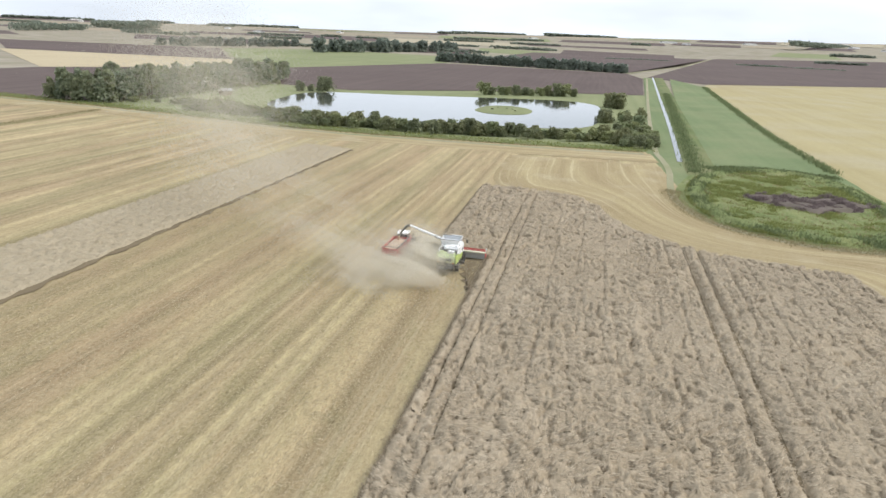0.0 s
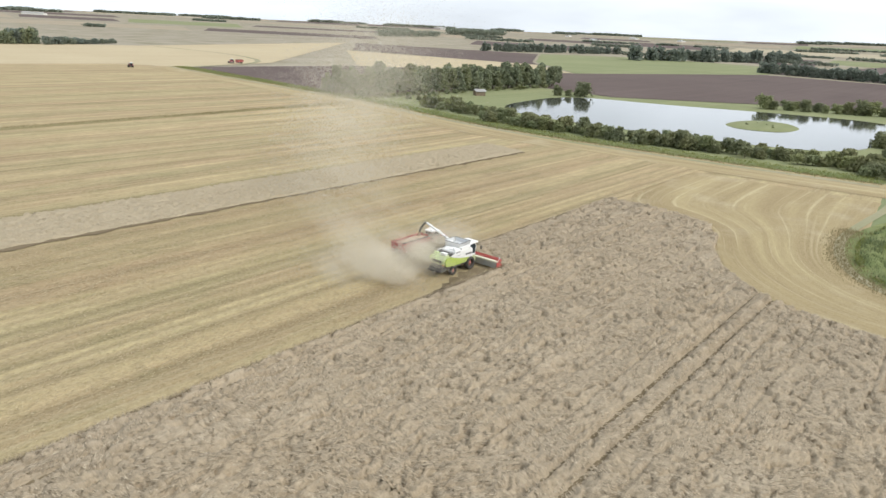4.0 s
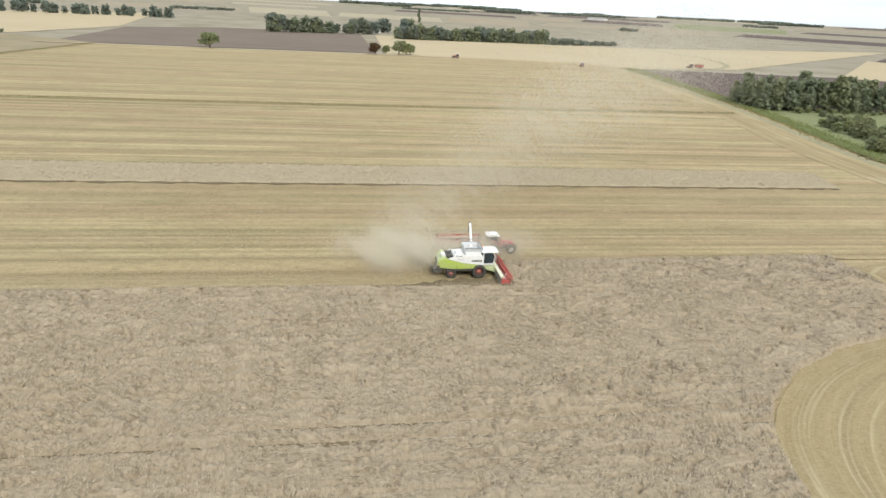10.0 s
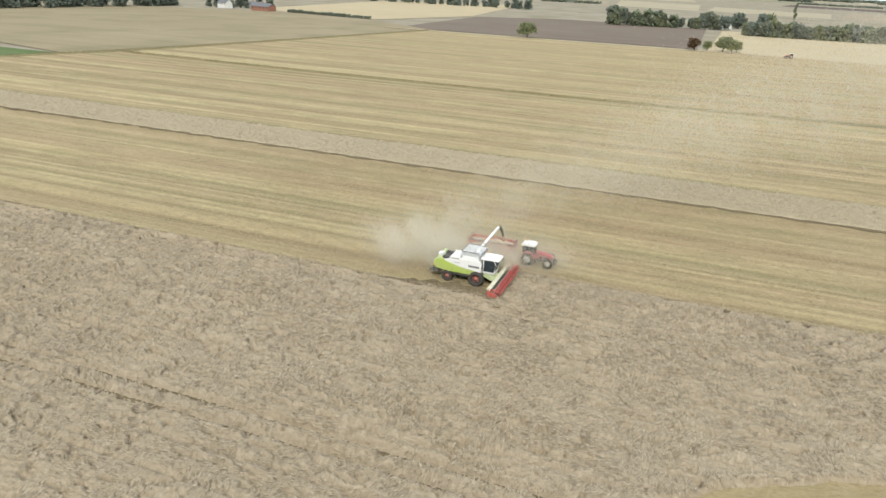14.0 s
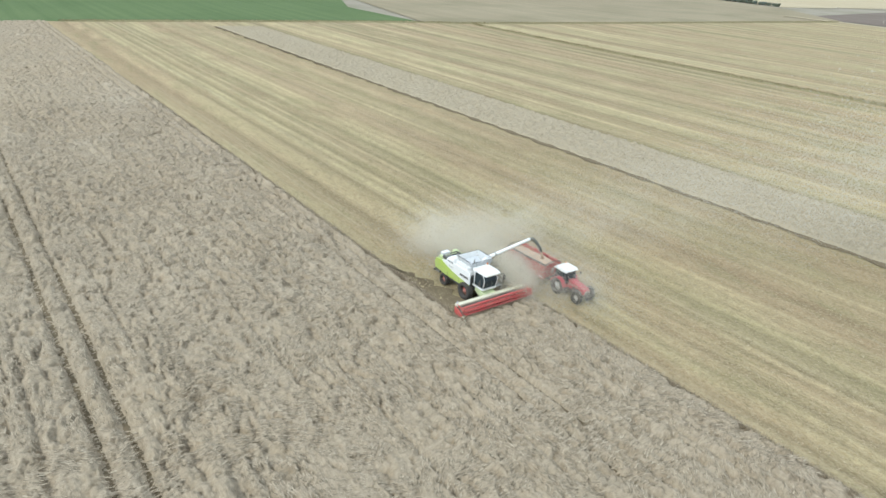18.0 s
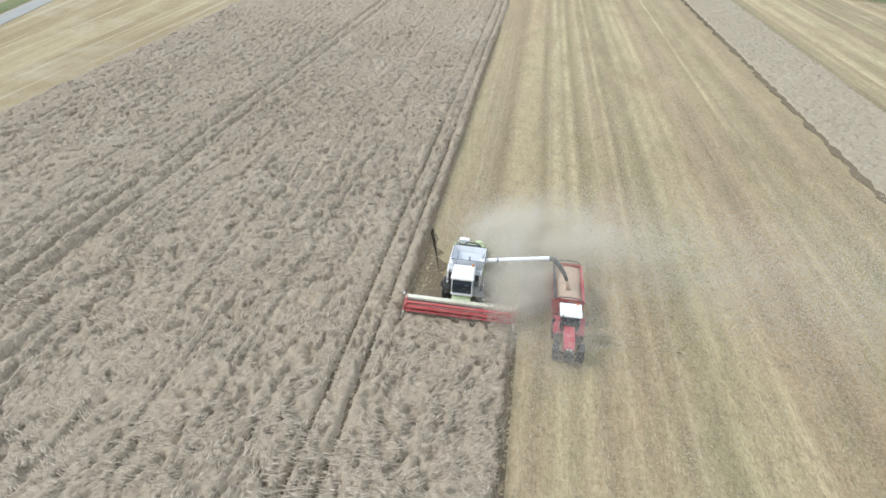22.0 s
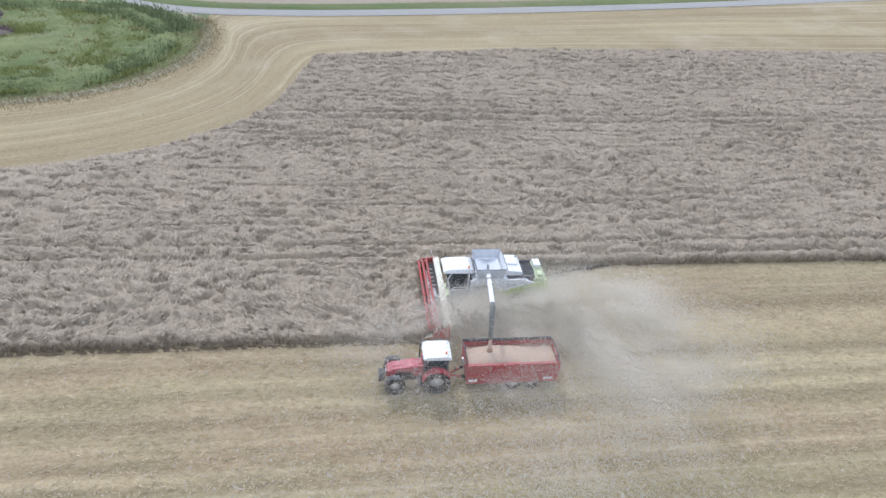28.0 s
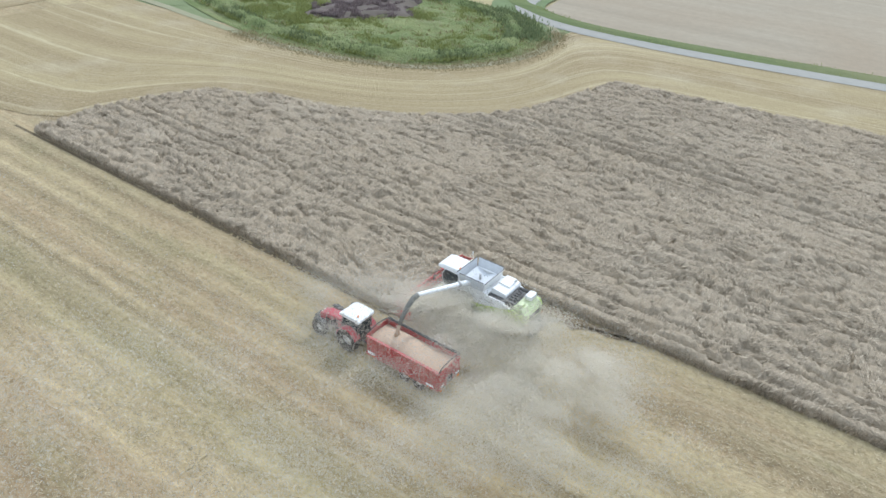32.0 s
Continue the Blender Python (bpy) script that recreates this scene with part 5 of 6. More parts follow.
# grain trailer, box centre over its origin
trailer = thing("grain_trailer", "high-sided red grain trailer heaped with tan wheat", "trailer", -8.8, -1.0)
L, W, Z0, Z1 = 3.1, 1.17, 1.0, 2.32
part("floor", box(-W, W, -L, L, Z0 - 0.1, Z0, 0.01), M_DARK, trailer)
for s in (-1, 1):
    side = part("side", prism([(-L, Z0 - 0.06), (-L, Z1), (L, Z1), (L, Z0 - 0.06)], s * (W - 0.05), s * W, 0.008), M_TRAILER, trailer, "dark red ribbed trailer side")
    for i in range(9):
        part("rib", box(s * W, s * (W + 0.06), -L + 0.08 + i * 0.74, -L + 0.17 + i * 0.74, Z0, Z1 - 0.04, 0.01), M_TRAILER, side)
    part("top_rail", box(s * (W - 0.07), s * (W + 0.08), -L, L, Z1, Z1 + 0.1, 0.02), M_TRAILER, side, "red top rail")
    part("bottom_rail", box(s * (W - 0.05), s * (W + 0.07), -L, L, Z0 - 0.18, Z0 - 0.02, 0.02), M_TRAILER, side)
    for yy in (-2.75, 2.35):
        part("plate", box(s * (W + 0.065), s * (W + 0.075), yy, yy + 0.6, Z0 - 0.02, Z0 + 0.17, 0.002), M_WHITE, side, "small white plate with dark bars")
    for i in range(4):
        part("side_lamp", box(s * (W + 0.07), s * (W + 0.09), -2.4 + 1.6 * i, -2.3 + 1.6 * i, Z0 - 0.14, Z0 - 0.07, 0.005), M_AMBER, side)
part("headboard", box(-W, W, L - 0.05, L, Z0, Z1 + 0.22, 0.015), M_TRAILER, trailer, "red headboard with a sight window")
gate = part("tailgate", box(-W, W, -L - 0.06, -L, Z0 - 0.1, Z1 + 0.1, 0.015), M_TRAILER, trailer, "red tailgate with a grain hatch")
for xx in (-1.1, -0.4, 0.4, 1.1):
    part("gate_post", box(xx - 0.05, xx + 0.05, -L - 0.13, -L - 0.06, Z0 - 0.1, Z1 + 0.08, 0.01), M_TRAILER, gate)
for zz in (1.35, 2.05):
    part("gate_bar", box(-W, W, -L - 0.12, -L - 0.06, zz, zz + 0.08, 0.01), M_TRAILER, gate)
part("grain_hatch", box(-0.3, 0.3, -L - 0.15, -L - 0.06, Z0, Z0 + 0.5, 0.02), M_DARK, gate, "dark sliding grain hatch")
for s in (-1, 1):
    part("tail_lamp", box(s * 0.95 - 0.14, s * 0.95 + 0.14, -L - 0.16, -L - 0.1, Z0 - 0.22, Z0 - 0.1, 0.01), M_AMBER, gate, "amber and red tail lamps")
    part("warning_plate", box(s * 0.85 - 0.2, s * 0.85 + 0.2, -L - 0.15, -L - 0.13, Z0 + 0.08, Z0 + 0.28, 0.004), M_WHITE, gate, "pale warning plate")
bm = bmesh.new()
bmesh.ops.create_grid(bm, x_segments=20, y_segments=44, size=1)
for v in bm.verts:
    u, w = v.co.x, v.co.y
    peak = 0.62 * math.exp(-((w - 0.28) / 0.5) ** 2) + 0.25
    v.co = (u * (W - 0.055), w * (L - 0.06), Z1 - 0.30 + peak * 0.62 * (1 - u * u) ** 0.8 + 0.02 * noise.noise(Vector((u * 9, w * 22, 0))))
for fc in bm.faces:
    fc.smooth = True
part("grain", bm, M_GRAIN, trailer, "heaped tan wheat grain")
part("sheet_roll", tube([(W + 0.02, -L, Z1 + 0.2), (W + 0.04, 0, Z1 + 0.17), (W + 0.02, L, Z1 + 0.22)], 0.1, 10), M_DARK, trailer, "rolled dark cover sheet")
for yy in (-L, L):
    part("hoop", tube([(-W, yy, Z1 + 0.08), (-0.8, yy, Z1 + 0.34), (0, yy, Z1 + 0.42), (0.8, yy, Z1 + 0.34), (W, yy, Z1 + 0.12)], 0.045, 8), M_DARK, trailer, "dark curved end hoop")
for s in (-0.45, 0.45):
    part("chassis_rail", box(s - 0.07, s + 0.07, -L, L + 0.2, 0.66, 0.9, 0.01), M_DARK, trailer)
    part("drawbar", tube([(s, L + 0.1, 0.75), (s * 0.3, L + 0.8, 0.62), (0, L + 1.25, 0.56)], 0.07, 8), M_TRAILER, trailer, "red drawbar")
part("jockey_leg", tube([(0.3, L + 0.5, 0.9), (0.3, L + 0.5, 0.25)], 0.05, 8), M_DARK, trailer)
part("hydraulic_ram", tube([(0, L - 0.2, 0.8), (0, L + 0.12, 2.0)], 0.09, 10), M_STEEL, trailer)
for yy in (-0.2, -1.45):
    part("axle", tube([(-1.0, yy, 0.49), (1.0, yy, 0.49)], 0.08, 8), M_DARK, trailer)
    for s in (-1, 1):
        wheel(trailer, s * 0.96, yy, 0.49, 0.38, M_RIM, 14)

# a second outfit at work on the far side of the field
far_tractor = copy_thing(tractor, pose(-377, 226, -0.1, 0, 0, 200))
tagged(far_tractor, "distant red tractor on the far stubble")
far_trailer = copy_thing(trailer, pose(-375.3, 231, -0.1, 0, 0, 200))
tagged(far_trailer, "distant red trailer on the far stubble")
far_loader = copy_thing(tractor, pose(-352, 139, -0.1, 0, 0, 75))
tagged(far_loader, "distant orange-red tractor beside the headland")
far_second = copy_thing(tractor, pose(-382, 64, -0.1, 0, 0, 178))
tagged(far_second, "distant red tractor on the far track")

# ---- trees, bushes and hedges ----
def tri_cloud(points, normals, size, rnd, fold=0.35, tall=1.0):
    """One bent leaf clump (two triangles) at each point."""
    n = len(points)
    a = rnd.normal(size=(n, 3))
    a -= normals * (a * normals).sum(1, keepdims=True) * 0.6
    a /= np.linalg.norm(a, axis=1, keepdims=True)
    b = np.cross(normals, a)
    b /= np.linalg.norm(b, axis=1, keepdims=True) + 1e-9
    s = size * rnd.uniform(0.6, 1.35, (n, 1))
    up = normals * s * fold
    v = np.stack([points - a * s - up, points + b * s * 0.7 * tall, points + a * s - up, points - b * s * 0.7 * tall], 1).reshape(-1, 3)
    i = np.arange(n)[:, None] * 4
    return v, np.concatenate([i + [0, 1, 2], i + [0, 2, 3]], 0)


def crown_points(rnd, height, width, low, lobes, count, cone=0.0):
    """Points on a bundle of lobes; cone narrows the crown towards its tip."""
    pts, nrm = [], []
    centres = []
    for _ in range(lobes):
        f = rnd.uniform(0, 1)
        z = low + (height - low) * (0.12 + 0.72 * f)
        reach = width * 0.5 * ((1 - cone * f) * 0.75) * math.sqrt(rnd.uniform(0.05, 1))
        ang = rnd.uniform(0, 2 * math.pi)
        r = width * rnd.uniform(0.2, 0.33) * (1 - 0.6 * cone * f)
        centres.append((reach * math.cos(ang), reach * math.sin(ang), z, r))
    per = count // lobes
    for cx, cy, cz, r in centres:
        d = rnd.normal(size=(per, 3))
        d /= np.linalg.norm(d, axis=1, keepdims=True)
        d[:, 2] = np.abs(d[:, 2]) * 1.0 - (rnd.uniform(size=per) < 0.35) * 0.7
        q = np.array([cx, cy, cz]) + d * r * rnd.uniform(0.45, 1.2, (per, 1)) * np.array([1, 1, 0.9 + 0.5 * cone])
        pts.append(q)
        d = d / (np.linalg.norm(d, axis=1, keepdims=True) + 1e-9) + rnd.normal(0, 0.55, d.shape)
        nrm.append(d / (np.linalg.norm(d, axis=1, keepdims=True) + 1e-9))
    p, m = np.concatenate(pts), np.concatenate(nrm)
    keep = (p[:, 2] > low * 0.6) & (p[:, 2] < height * 1.02)
    return p[keep], m[keep], centres


LEAVES = {}


def make_tree(name, label, category, seed, height, width, low, lobes, count, leaf, material, cone=0.0, trunk=0.22):
    rnd = np.random.default_rng(seed)
    ob = thing(name, label, category)
    p, m, centres = crown_points(rnd, height, width, low, lobes, count, cone)
    v, f = tri_cloud(p, m, leaf, rnd)
    bm = tube([(0, 0, -0.4), (0.04 * width * 0.1, 0, low), (0, 0.03, height * 0.55), (0.05, 0, height * 0.86)], [trunk, trunk * 0.8, trunk * 0.45, trunk * 0.12], 6)
    for cx, cy, cz, r in centres[:7]:
        z0 = max(low * 0.7, cz - 0.5 * math.hypot(cx, cy) - r)
        tube([(0, 0, z0), (cx * 0.55, cy * 0.55, (z0 + cz) / 2), (cx, cy, cz)], [trunk * 0.42, trunk * 0.25, trunk * 0.08], 4, bm)
    part("trunk", bm, M_BARK, ob)
    LEAVES[ob.name] = (v, f)
    crown = new("crown", fast_mesh("crown", v, f, material))
    crown.parent = ob
    return ob


def far_trees(name, kinds, spots, rnd, material, label):
    """Trees too far to tell apart, as one mesh of crowns."""
    vs, fs, base = [], [], 0
    for x, y, s in spots:
        v, f = LEAVES[kinds[rnd.randrange(len(kinds))].name]
        v = v.reshape(-1, 4, 3)[::2]
        mid = v.mean(1, keepdims=True)
        v = (mid + (v - mid) * 1.35).reshape(-1, 3)
        i = np.arange(len(v) // 4)[:, None] * 4
        f = np.concatenate([i + [0, 1, 2], i + [0, 2, 3]], 0)
        a = rnd.uniform(0, 6.28)
        c, d = math.cos(a), math.sin(a)
        q = v * s
        vs.append(np.stack([x + c * q[:, 0] - d * q[:, 1], y + d * q[:, 0] + c * q[:, 1], q[:, 2] - 0.4], 1))
        fs.append(f + base)
        base += len(v)
    return tagged(new(name, fast_mesh(name, np.concatenate(vs), np.concatenate(fs), material)), label, "trees", kind="stuff")


def scatter(kinds, spots, rnd, low=0.8, high=1.2, z=-0.2):
    """Copies of the kinds at (x, y, size) spots; the first use moves the original itself."""
    used = set()
    for i, (x, y, s) in enumerate(spots):
        k = rnd.randrange(len(kinds))
        f = s * rnd.uniform(low, high)
        m = pose(x, y, z, 0, 0, rnd.uniform(0, 360))
        ob = kinds[k]
        if k in used:
            ob = copy_thing(ob, m)
        else:
            ob.matrix_basis = m
            used.add(k)
        ob.scale = (f * rnd.uniform(0.9, 1.15), f * rnd.uniform(0.9, 1.15), f)
    for k, ob in enumerate(kinds):
        if k not in used:
            ob.matrix_basis = pose(spots[0][0] + 3, spots[0][1] + 2, z)


tr = random.Random(21)
wood = [make_tree("tree", "tall dark-green conifer-like tree in a dense wood", "tree", 100 + i, 11.5 + 0.7 * (i % 3), 6.4, 0.2, 20, 740, 0.72, M_LEAF_DARK, 0.6) for i in range(4)]
spots = []
for row in range(7):
    for k in range(36):
        x, y = -199 - 4.2 * row + tr.uniform(-1.2, 1.2) + 0.04 * k, 154 + 4.95 * k + tr.uniform(-1.8, 1.8)
        if row < 3 or k in (0, 1, 34, 35) or tr.random() < 0.3:
            spots.append((x + 24, y, tr.uniform(0.85, 1.1)))
scatter(wood, spots, tr)
rim_bush = [make_tree("bush", "dark low bush at the wood's foot", "bush", 140 + i, 2.6, 4.2, 0.2, 9, 420, 0.42, M_LEAF_BUSH, 0.1, 0.08) for i in range(2)]
scatter(rim_bush, [(-170 + tr.uniform(-2, 2), 165 + 5.5 * k, tr.uniform(0.5, 0.8)) for k in range(26)], tr)

bank = [make_tree("bush", "dense green bush on the pond bank", "bush", 160 + i, 4.3, 5.0, 0.0, 16, 600, 0.42, M_LEAF_BUSH if i % 2 else M_LEAF_PALE, 0.35, 0.1) for i in range(5)]
spots = []
for k in range(100):
    x = -138 + 1.78 * k
    y = 147 + 7 * math.sin(x * 0.02) + (10 if x < -100 else 0) + tr.uniform(-4, 5)
    spots.append((x, y, tr.uniform(0.55, 1.15)))
    if tr.random() < 0.65:
        spots.append((x + tr.uniform(-2, 2), y + tr.uniform(5, 13), tr.uniform(0.5, 0.95)))
for k in range(34):
    spots.append((tr.uniform(22, 40), tr.uniform(140, 250), tr.uniform(0.5, 1.25)))
for k in range(12):
    spots.append((-150 + tr.uniform(-12, 10), 168 + tr.uniform(-5, 10), tr.uniform(0.4, 0.7)))
spots += [(-22 + tr.uniform(-8, 8), 236 + tr.uniform(-8, 8), 0.28) for _ in range(5)]
scatter(bank, spots, tr)
willow = [make_tree("tree", "round pale-green willow beside the pond", "tree", 190 + i, 6.2, 6.6, -0.8, 17, 1300, 0.42, M_LEAF_PALE if i else M_LEAF_BUSH, 0.25, 0.2) for i in range(3)]
scatter(willow, [(-138, 265, 0.95), (-133, 268, 0.7), (-127, 273, 1.05), (26, 290, 1.3), (30, 284, 1.1)] + [(-46 + 4.6 * k + tr.uniform(-1, 1), 320 + 2.6 * k + tr.uniform(-3, 3), tr.uniform(0.75, 1.15)) for k in range(12)], tr)

oak = [make_tree("tree", "broad round field tree with a dark trunk", "tree", 220 + i, 10, 9.6, 2.0, 18, 1400, 0.62, (M_LEAF_BUSH, M_LEAF_DARK, M_LEAF_RUST)[i], 0.0, 0.35) for i in range(3)]
oak[0].matrix_basis = pose(-388, -93, -0.2)
oak[0].scale = (1.15, 1.15, 0.92)
oak[2].matrix_basis = pose(-389, 11, -0.2)
oak[2].scale = (0.85, 0.8, 0.72)
oak[1].matrix_basis = pose(-398, 27, -0.2)
oak[1].scale = (0.9, 0.95, 0.85)
for x, y, s, src in ((-393, 18, 0.55, 0), (-395, 32, 0.7, 0), (-400, 35, 0.6, 1)):
    copy_thing(oak[src], pose(x, y, -0.2, 0, 0, 70 * s)).scale = (s, s, s)
west = [make_tree("tree", "dark tree in a distant shelter belt", "tree", 240 + i, 12, 9.5, -1.5, 16, 600, 1.05, M_LEAF_HAZED if i else M_LEAF_DARK, 0.15, 0.3) for i in range(3)]
spots = []
for k in range(34):
    for row in range(2):
        spots.append((-588 - 0.6 * k - 8 * row + tr.uniform(-2, 2), 46 + 4.4 * k + tr.uniform(-2, 2), tr.uniform(0.75, 1.05)))
for k in range(22):
    spots.append((-622 - 1.6 * k + tr.uniform(-3, 3), -72 + 4.8 * k + tr.uniform(-3, 3), tr.uniform(0.7, 1.2) if k > 2 else 1.25))
for k in range(8):
    spots.append((-680 + tr.uniform(-30, 20), 30 + tr.uniform(-30, 40), tr.uniform(0.9, 1.3)))
scatter(west, spots, tr)
hedge = [make_tree("hedge_bush", "low dark bush in a field hedge", "bush", 280 + i, 3.4, 5.0, -0.3, 12, 300, 0.6, M_LEAF_HAZED, 0.1, 0.1) for i in range(2)]
scatter(hedge, [(-473 + 0.36 * k + tr.uniform(-1.2, 1.2), -326 + 2.4 * k, tr.uniform(0.5, 0.68)) for k in range(36)] + [(-600 - 1.1 * k + tr.uniform(-2, 2), 196 + 2.4 * k, tr.uniform(0.8, 1.3) * (1.5 - 0.022 * k)) for k in range(34)], tr)
spots = []
for k in range(44):
    spots.append((-282 - 4.1 * k + tr.uniform(-3, 3), -452 + 0.55 * k + tr.uniform(-9, 5), tr.uniform(0.7, 1.1)))
for k in range(12):
    spots.append((-474 - 2.2 * k + tr.uniform(-5, 5), -412 + 5 * k + tr.uniform(-4, 4), tr.uniform(0.45, 0.8)))
for k in range(36):
    spots.append((-800 - 1.5 * k + tr.uniform(-12, 12), -470 + 7.5 * k + tr.uniform(-4, 4), tr.uniform(0.7, 1.1)))
for k in range(60):
    spots.append((-378 + 1.95 * k + tr.uniform(-8, 8), 884 + 7.5 * k + tr.uniform(-20, 20), tr.uniform(1.0, 1.8)))
for k in range(44):
    spots.append((-572 + 1.5 * k + tr.uniform(-6, 6), 806 + 6.8 * k, tr.uniform(0.8, 1.2)))
for k in range(60):
    spots.append((-178 + 3.85 * k + tr.uniform(-2, 2), 792 - 0.67 * k + tr.uniform(-6, 6), tr.uniform(0.75, 1.1)))
far_trees("far_trees", west, spots, tr, M_LEAF_HAZED, "rows and clumps of distant trees beyond the fields")
poplar = make_tree("poplar_tree", "slim dark poplar standing above a belt of trees", "tree", 260, 25, 5.5, 1.5, 18, 900, 0.9, M_LEAF_DARK, 0.5, 0.4)
poplar.matrix_basis = pose(-985, 112, -0.4)

# far woods and hedgerows out to the horizon
fr = np.random.default_rng(9)
vs, fs, base = [], [], 0
BELTS = [(-1088, 1112, -1186, 1435, 16), (-1380, 1732, -1500, 2190, 20), (656, 2576, 1151, 3626, 18), (-900, -420, -760, -640, 18), (-620, -560, -520, -760, 15)]
rb = random.Random(4)
for _ in range(95):
    az, r = radians(rb.uniform(-34, 150)), rb.choice((1300, 1700, 2200, 2800, 3300, 3900, 4400, 4600, 4600)) * rb.uniform(0.92, 1.02)
    ln, turn = r * rb.uniform(0.02, 0.10), az + radians(90 + rb.uniform(-14, 14))
    x, y = -math.sin(az) * r, math.cos(az) * r
    BELTS.append((x, y, x - math.sin(turn) * ln, y + math.cos(turn) * ln, rb.uniform(4, 7) if r < 3000 else rb.uniform(7, 13)))
for x0, y0, x1, y1, h in BELTS:
    n = int(min(4200, max(420, math.dist((x0, y0), (x1, y1)) * h * 0.32)))
    t = fr.uniform(0, 1, n)
    lumps = 0.65 + 0.35 * value_noise(t * math.dist((x0, y0), (x1, y1)) / 9.0, t * 0, int(h * 7))
    p = np.stack([x0 + (x1 - x0) * t + fr.normal(0, h * 0.5, n), y0 + (y1 - y0) * t + fr.normal(0, h * 0.5, n), h * lumps * np.sqrt(fr.uniform(0, 1, n)) - 0.4 + far_rise((x0 + x1) / 2, (y0 + y1) / 2)], 1)
    m = fr.normal(size=(n, 3))
    m[:, 2] = np.abs(m[:, 2])
    m /= np.linalg.norm(m, axis=1, keepdims=True)
    size = max(2.2, math.hypot(x0, y0) * 0.0018)
    v, f = tri_cloud(p, m, size, fr)
    vs.append(v)
    fs.append(f + base)
    base += len(v)
tagged(new("far_woods", fast_mesh("far_woods", np.concatenate(vs), np.concatenate(fs), M_LEAF_HAZED)), "distant dark woods and hedgerows along the horizon", "woods", kind="stuff")

# ---- dust blown west from the combine ----
dr = np.random.default_rng(77)


def puff(n, centre, spread, size):
    p = dr.normal(size=(n, 3)) * spread + centre
    return p, np.full(n, size)


PUFFS = [
    (390000, (-4.3, -1.8, 1.5), (1.4, 2.6, 0.9), 0.031),
    (270000, (-3.6, -8.8, 1.5), (2.3, 2.6, 1.1), 0.030),
    (145000, (-8.0, -13.0, 1.4), (3.8, 3.4, 1.0), 0.025),
    (190000, (-8.0, 2.6, 1.7), (2.6, 4.4, 1.2), 0.021),
]
ps, ss = [], []
for n, c, s, size in PUFFS:
    a, b = puff(n, c, s, size)
    ps.append(a)
    ss.append(b)
near = sum(q[0] for q in PUFFS)
n = 740000
t = dr.uniform(0, 1, n) ** 1.25
u = 1 - t
ctrl = ((-4, -9, 1.2), (-22, -10, 4.0), (-46, 22, 14.0), (-92, 80, 30.0))
mid = sum(w[:, None] * np.array(c) for w, c in zip((u ** 3, 3 * u * u * t, 3 * u * t * t, t ** 3), ctrl))
drift = mid + dr.normal(size=(n, 3)) * np.stack([2.4 + 8 * t, 2.4 + 8 * t, 0.8 + 6.5 * t], 1)
ps.append(drift)
ss.append(0.024 + 0.030 * np.clip((-drift[:, 0] - 34) / 14, 0, 1))
p, s = np.concatenate(ps), np.concatenate(ss)[:, None]
clump = 0.5 * fbm(p[:, 0] * 0.34 + p[:, 2] * 0.3, p[:, 1] * 0.34 + p[:, 2] * 0.45, 55, 3) + 0.5 * fbm(p[:, 1] * 0.4 + 9, p[:, 2] * 0.6 + p[:, 0] * 0.2, 66, 3)
keep = (p[:, 2] > 0.05) & (dr.uniform(0, 1, len(p)) < np.clip((clump - 0.42) * 10.0, np.where(np.arange(len(p)) < near, 0.18, 0.14), 1))
p, s = p[keep], s[keep]
v = (p[:, None, :] + dr.normal(size=(len(p), 3, 3)) * s[:, None, :] * 1.32).reshape(-1, 3)
v[:, 2] = np.maximum(v[:, 2], 0.01)
f = np.arange(len(v)).reshape(-1, 3)
tagged(new("dust_cloud", fast_mesh("dust_cloud", v, f, M_DUST)), "pale tan dust and chaff drifting off the combine", "dust", kind="stuff")


sr = np.random.default_rng(31)


# ---- rough grass and reeds ----
def blades(n, place, height, width, rnd):
    x, y, z = place
    a = rnd.uniform(0, 6.283, len(x))
    h = height * rnd.uniform(0.5, 1.4, len(x))
    w = width * rnd.uniform(0.6, 1.4, len(x))
    c, s = np.cos(a), np.sin(a)
    lean = rnd.normal(0, 0.35, (len(x), 2)) * h[:, None]
    v = np.stack([np.stack([x - c * w, y - s * w, z], 1), np.stack([x + c * w, y + s * w, z], 1), np.stack([x + lean[:, 0], y + lean[:, 1], z + h], 1)], 1).reshape(-1, 3)
    return v, np.arange(len(v)).reshape(-1, 3)


def along(points, width, n, rnd, z=0.0):
    pts = np.array(line(rounded(points, 2, False), 3))
    k = rnd.integers(0, len(pts) - 1, n)
    f = rnd.uniform(0, 1, n)[:, None]
    q = pts[k] + (pts[k + 1] - pts[k]) * f + rnd.normal(0, width / 2.5, (n, 2))
    return q[:, 0], q[:, 1], np.full(n, z)


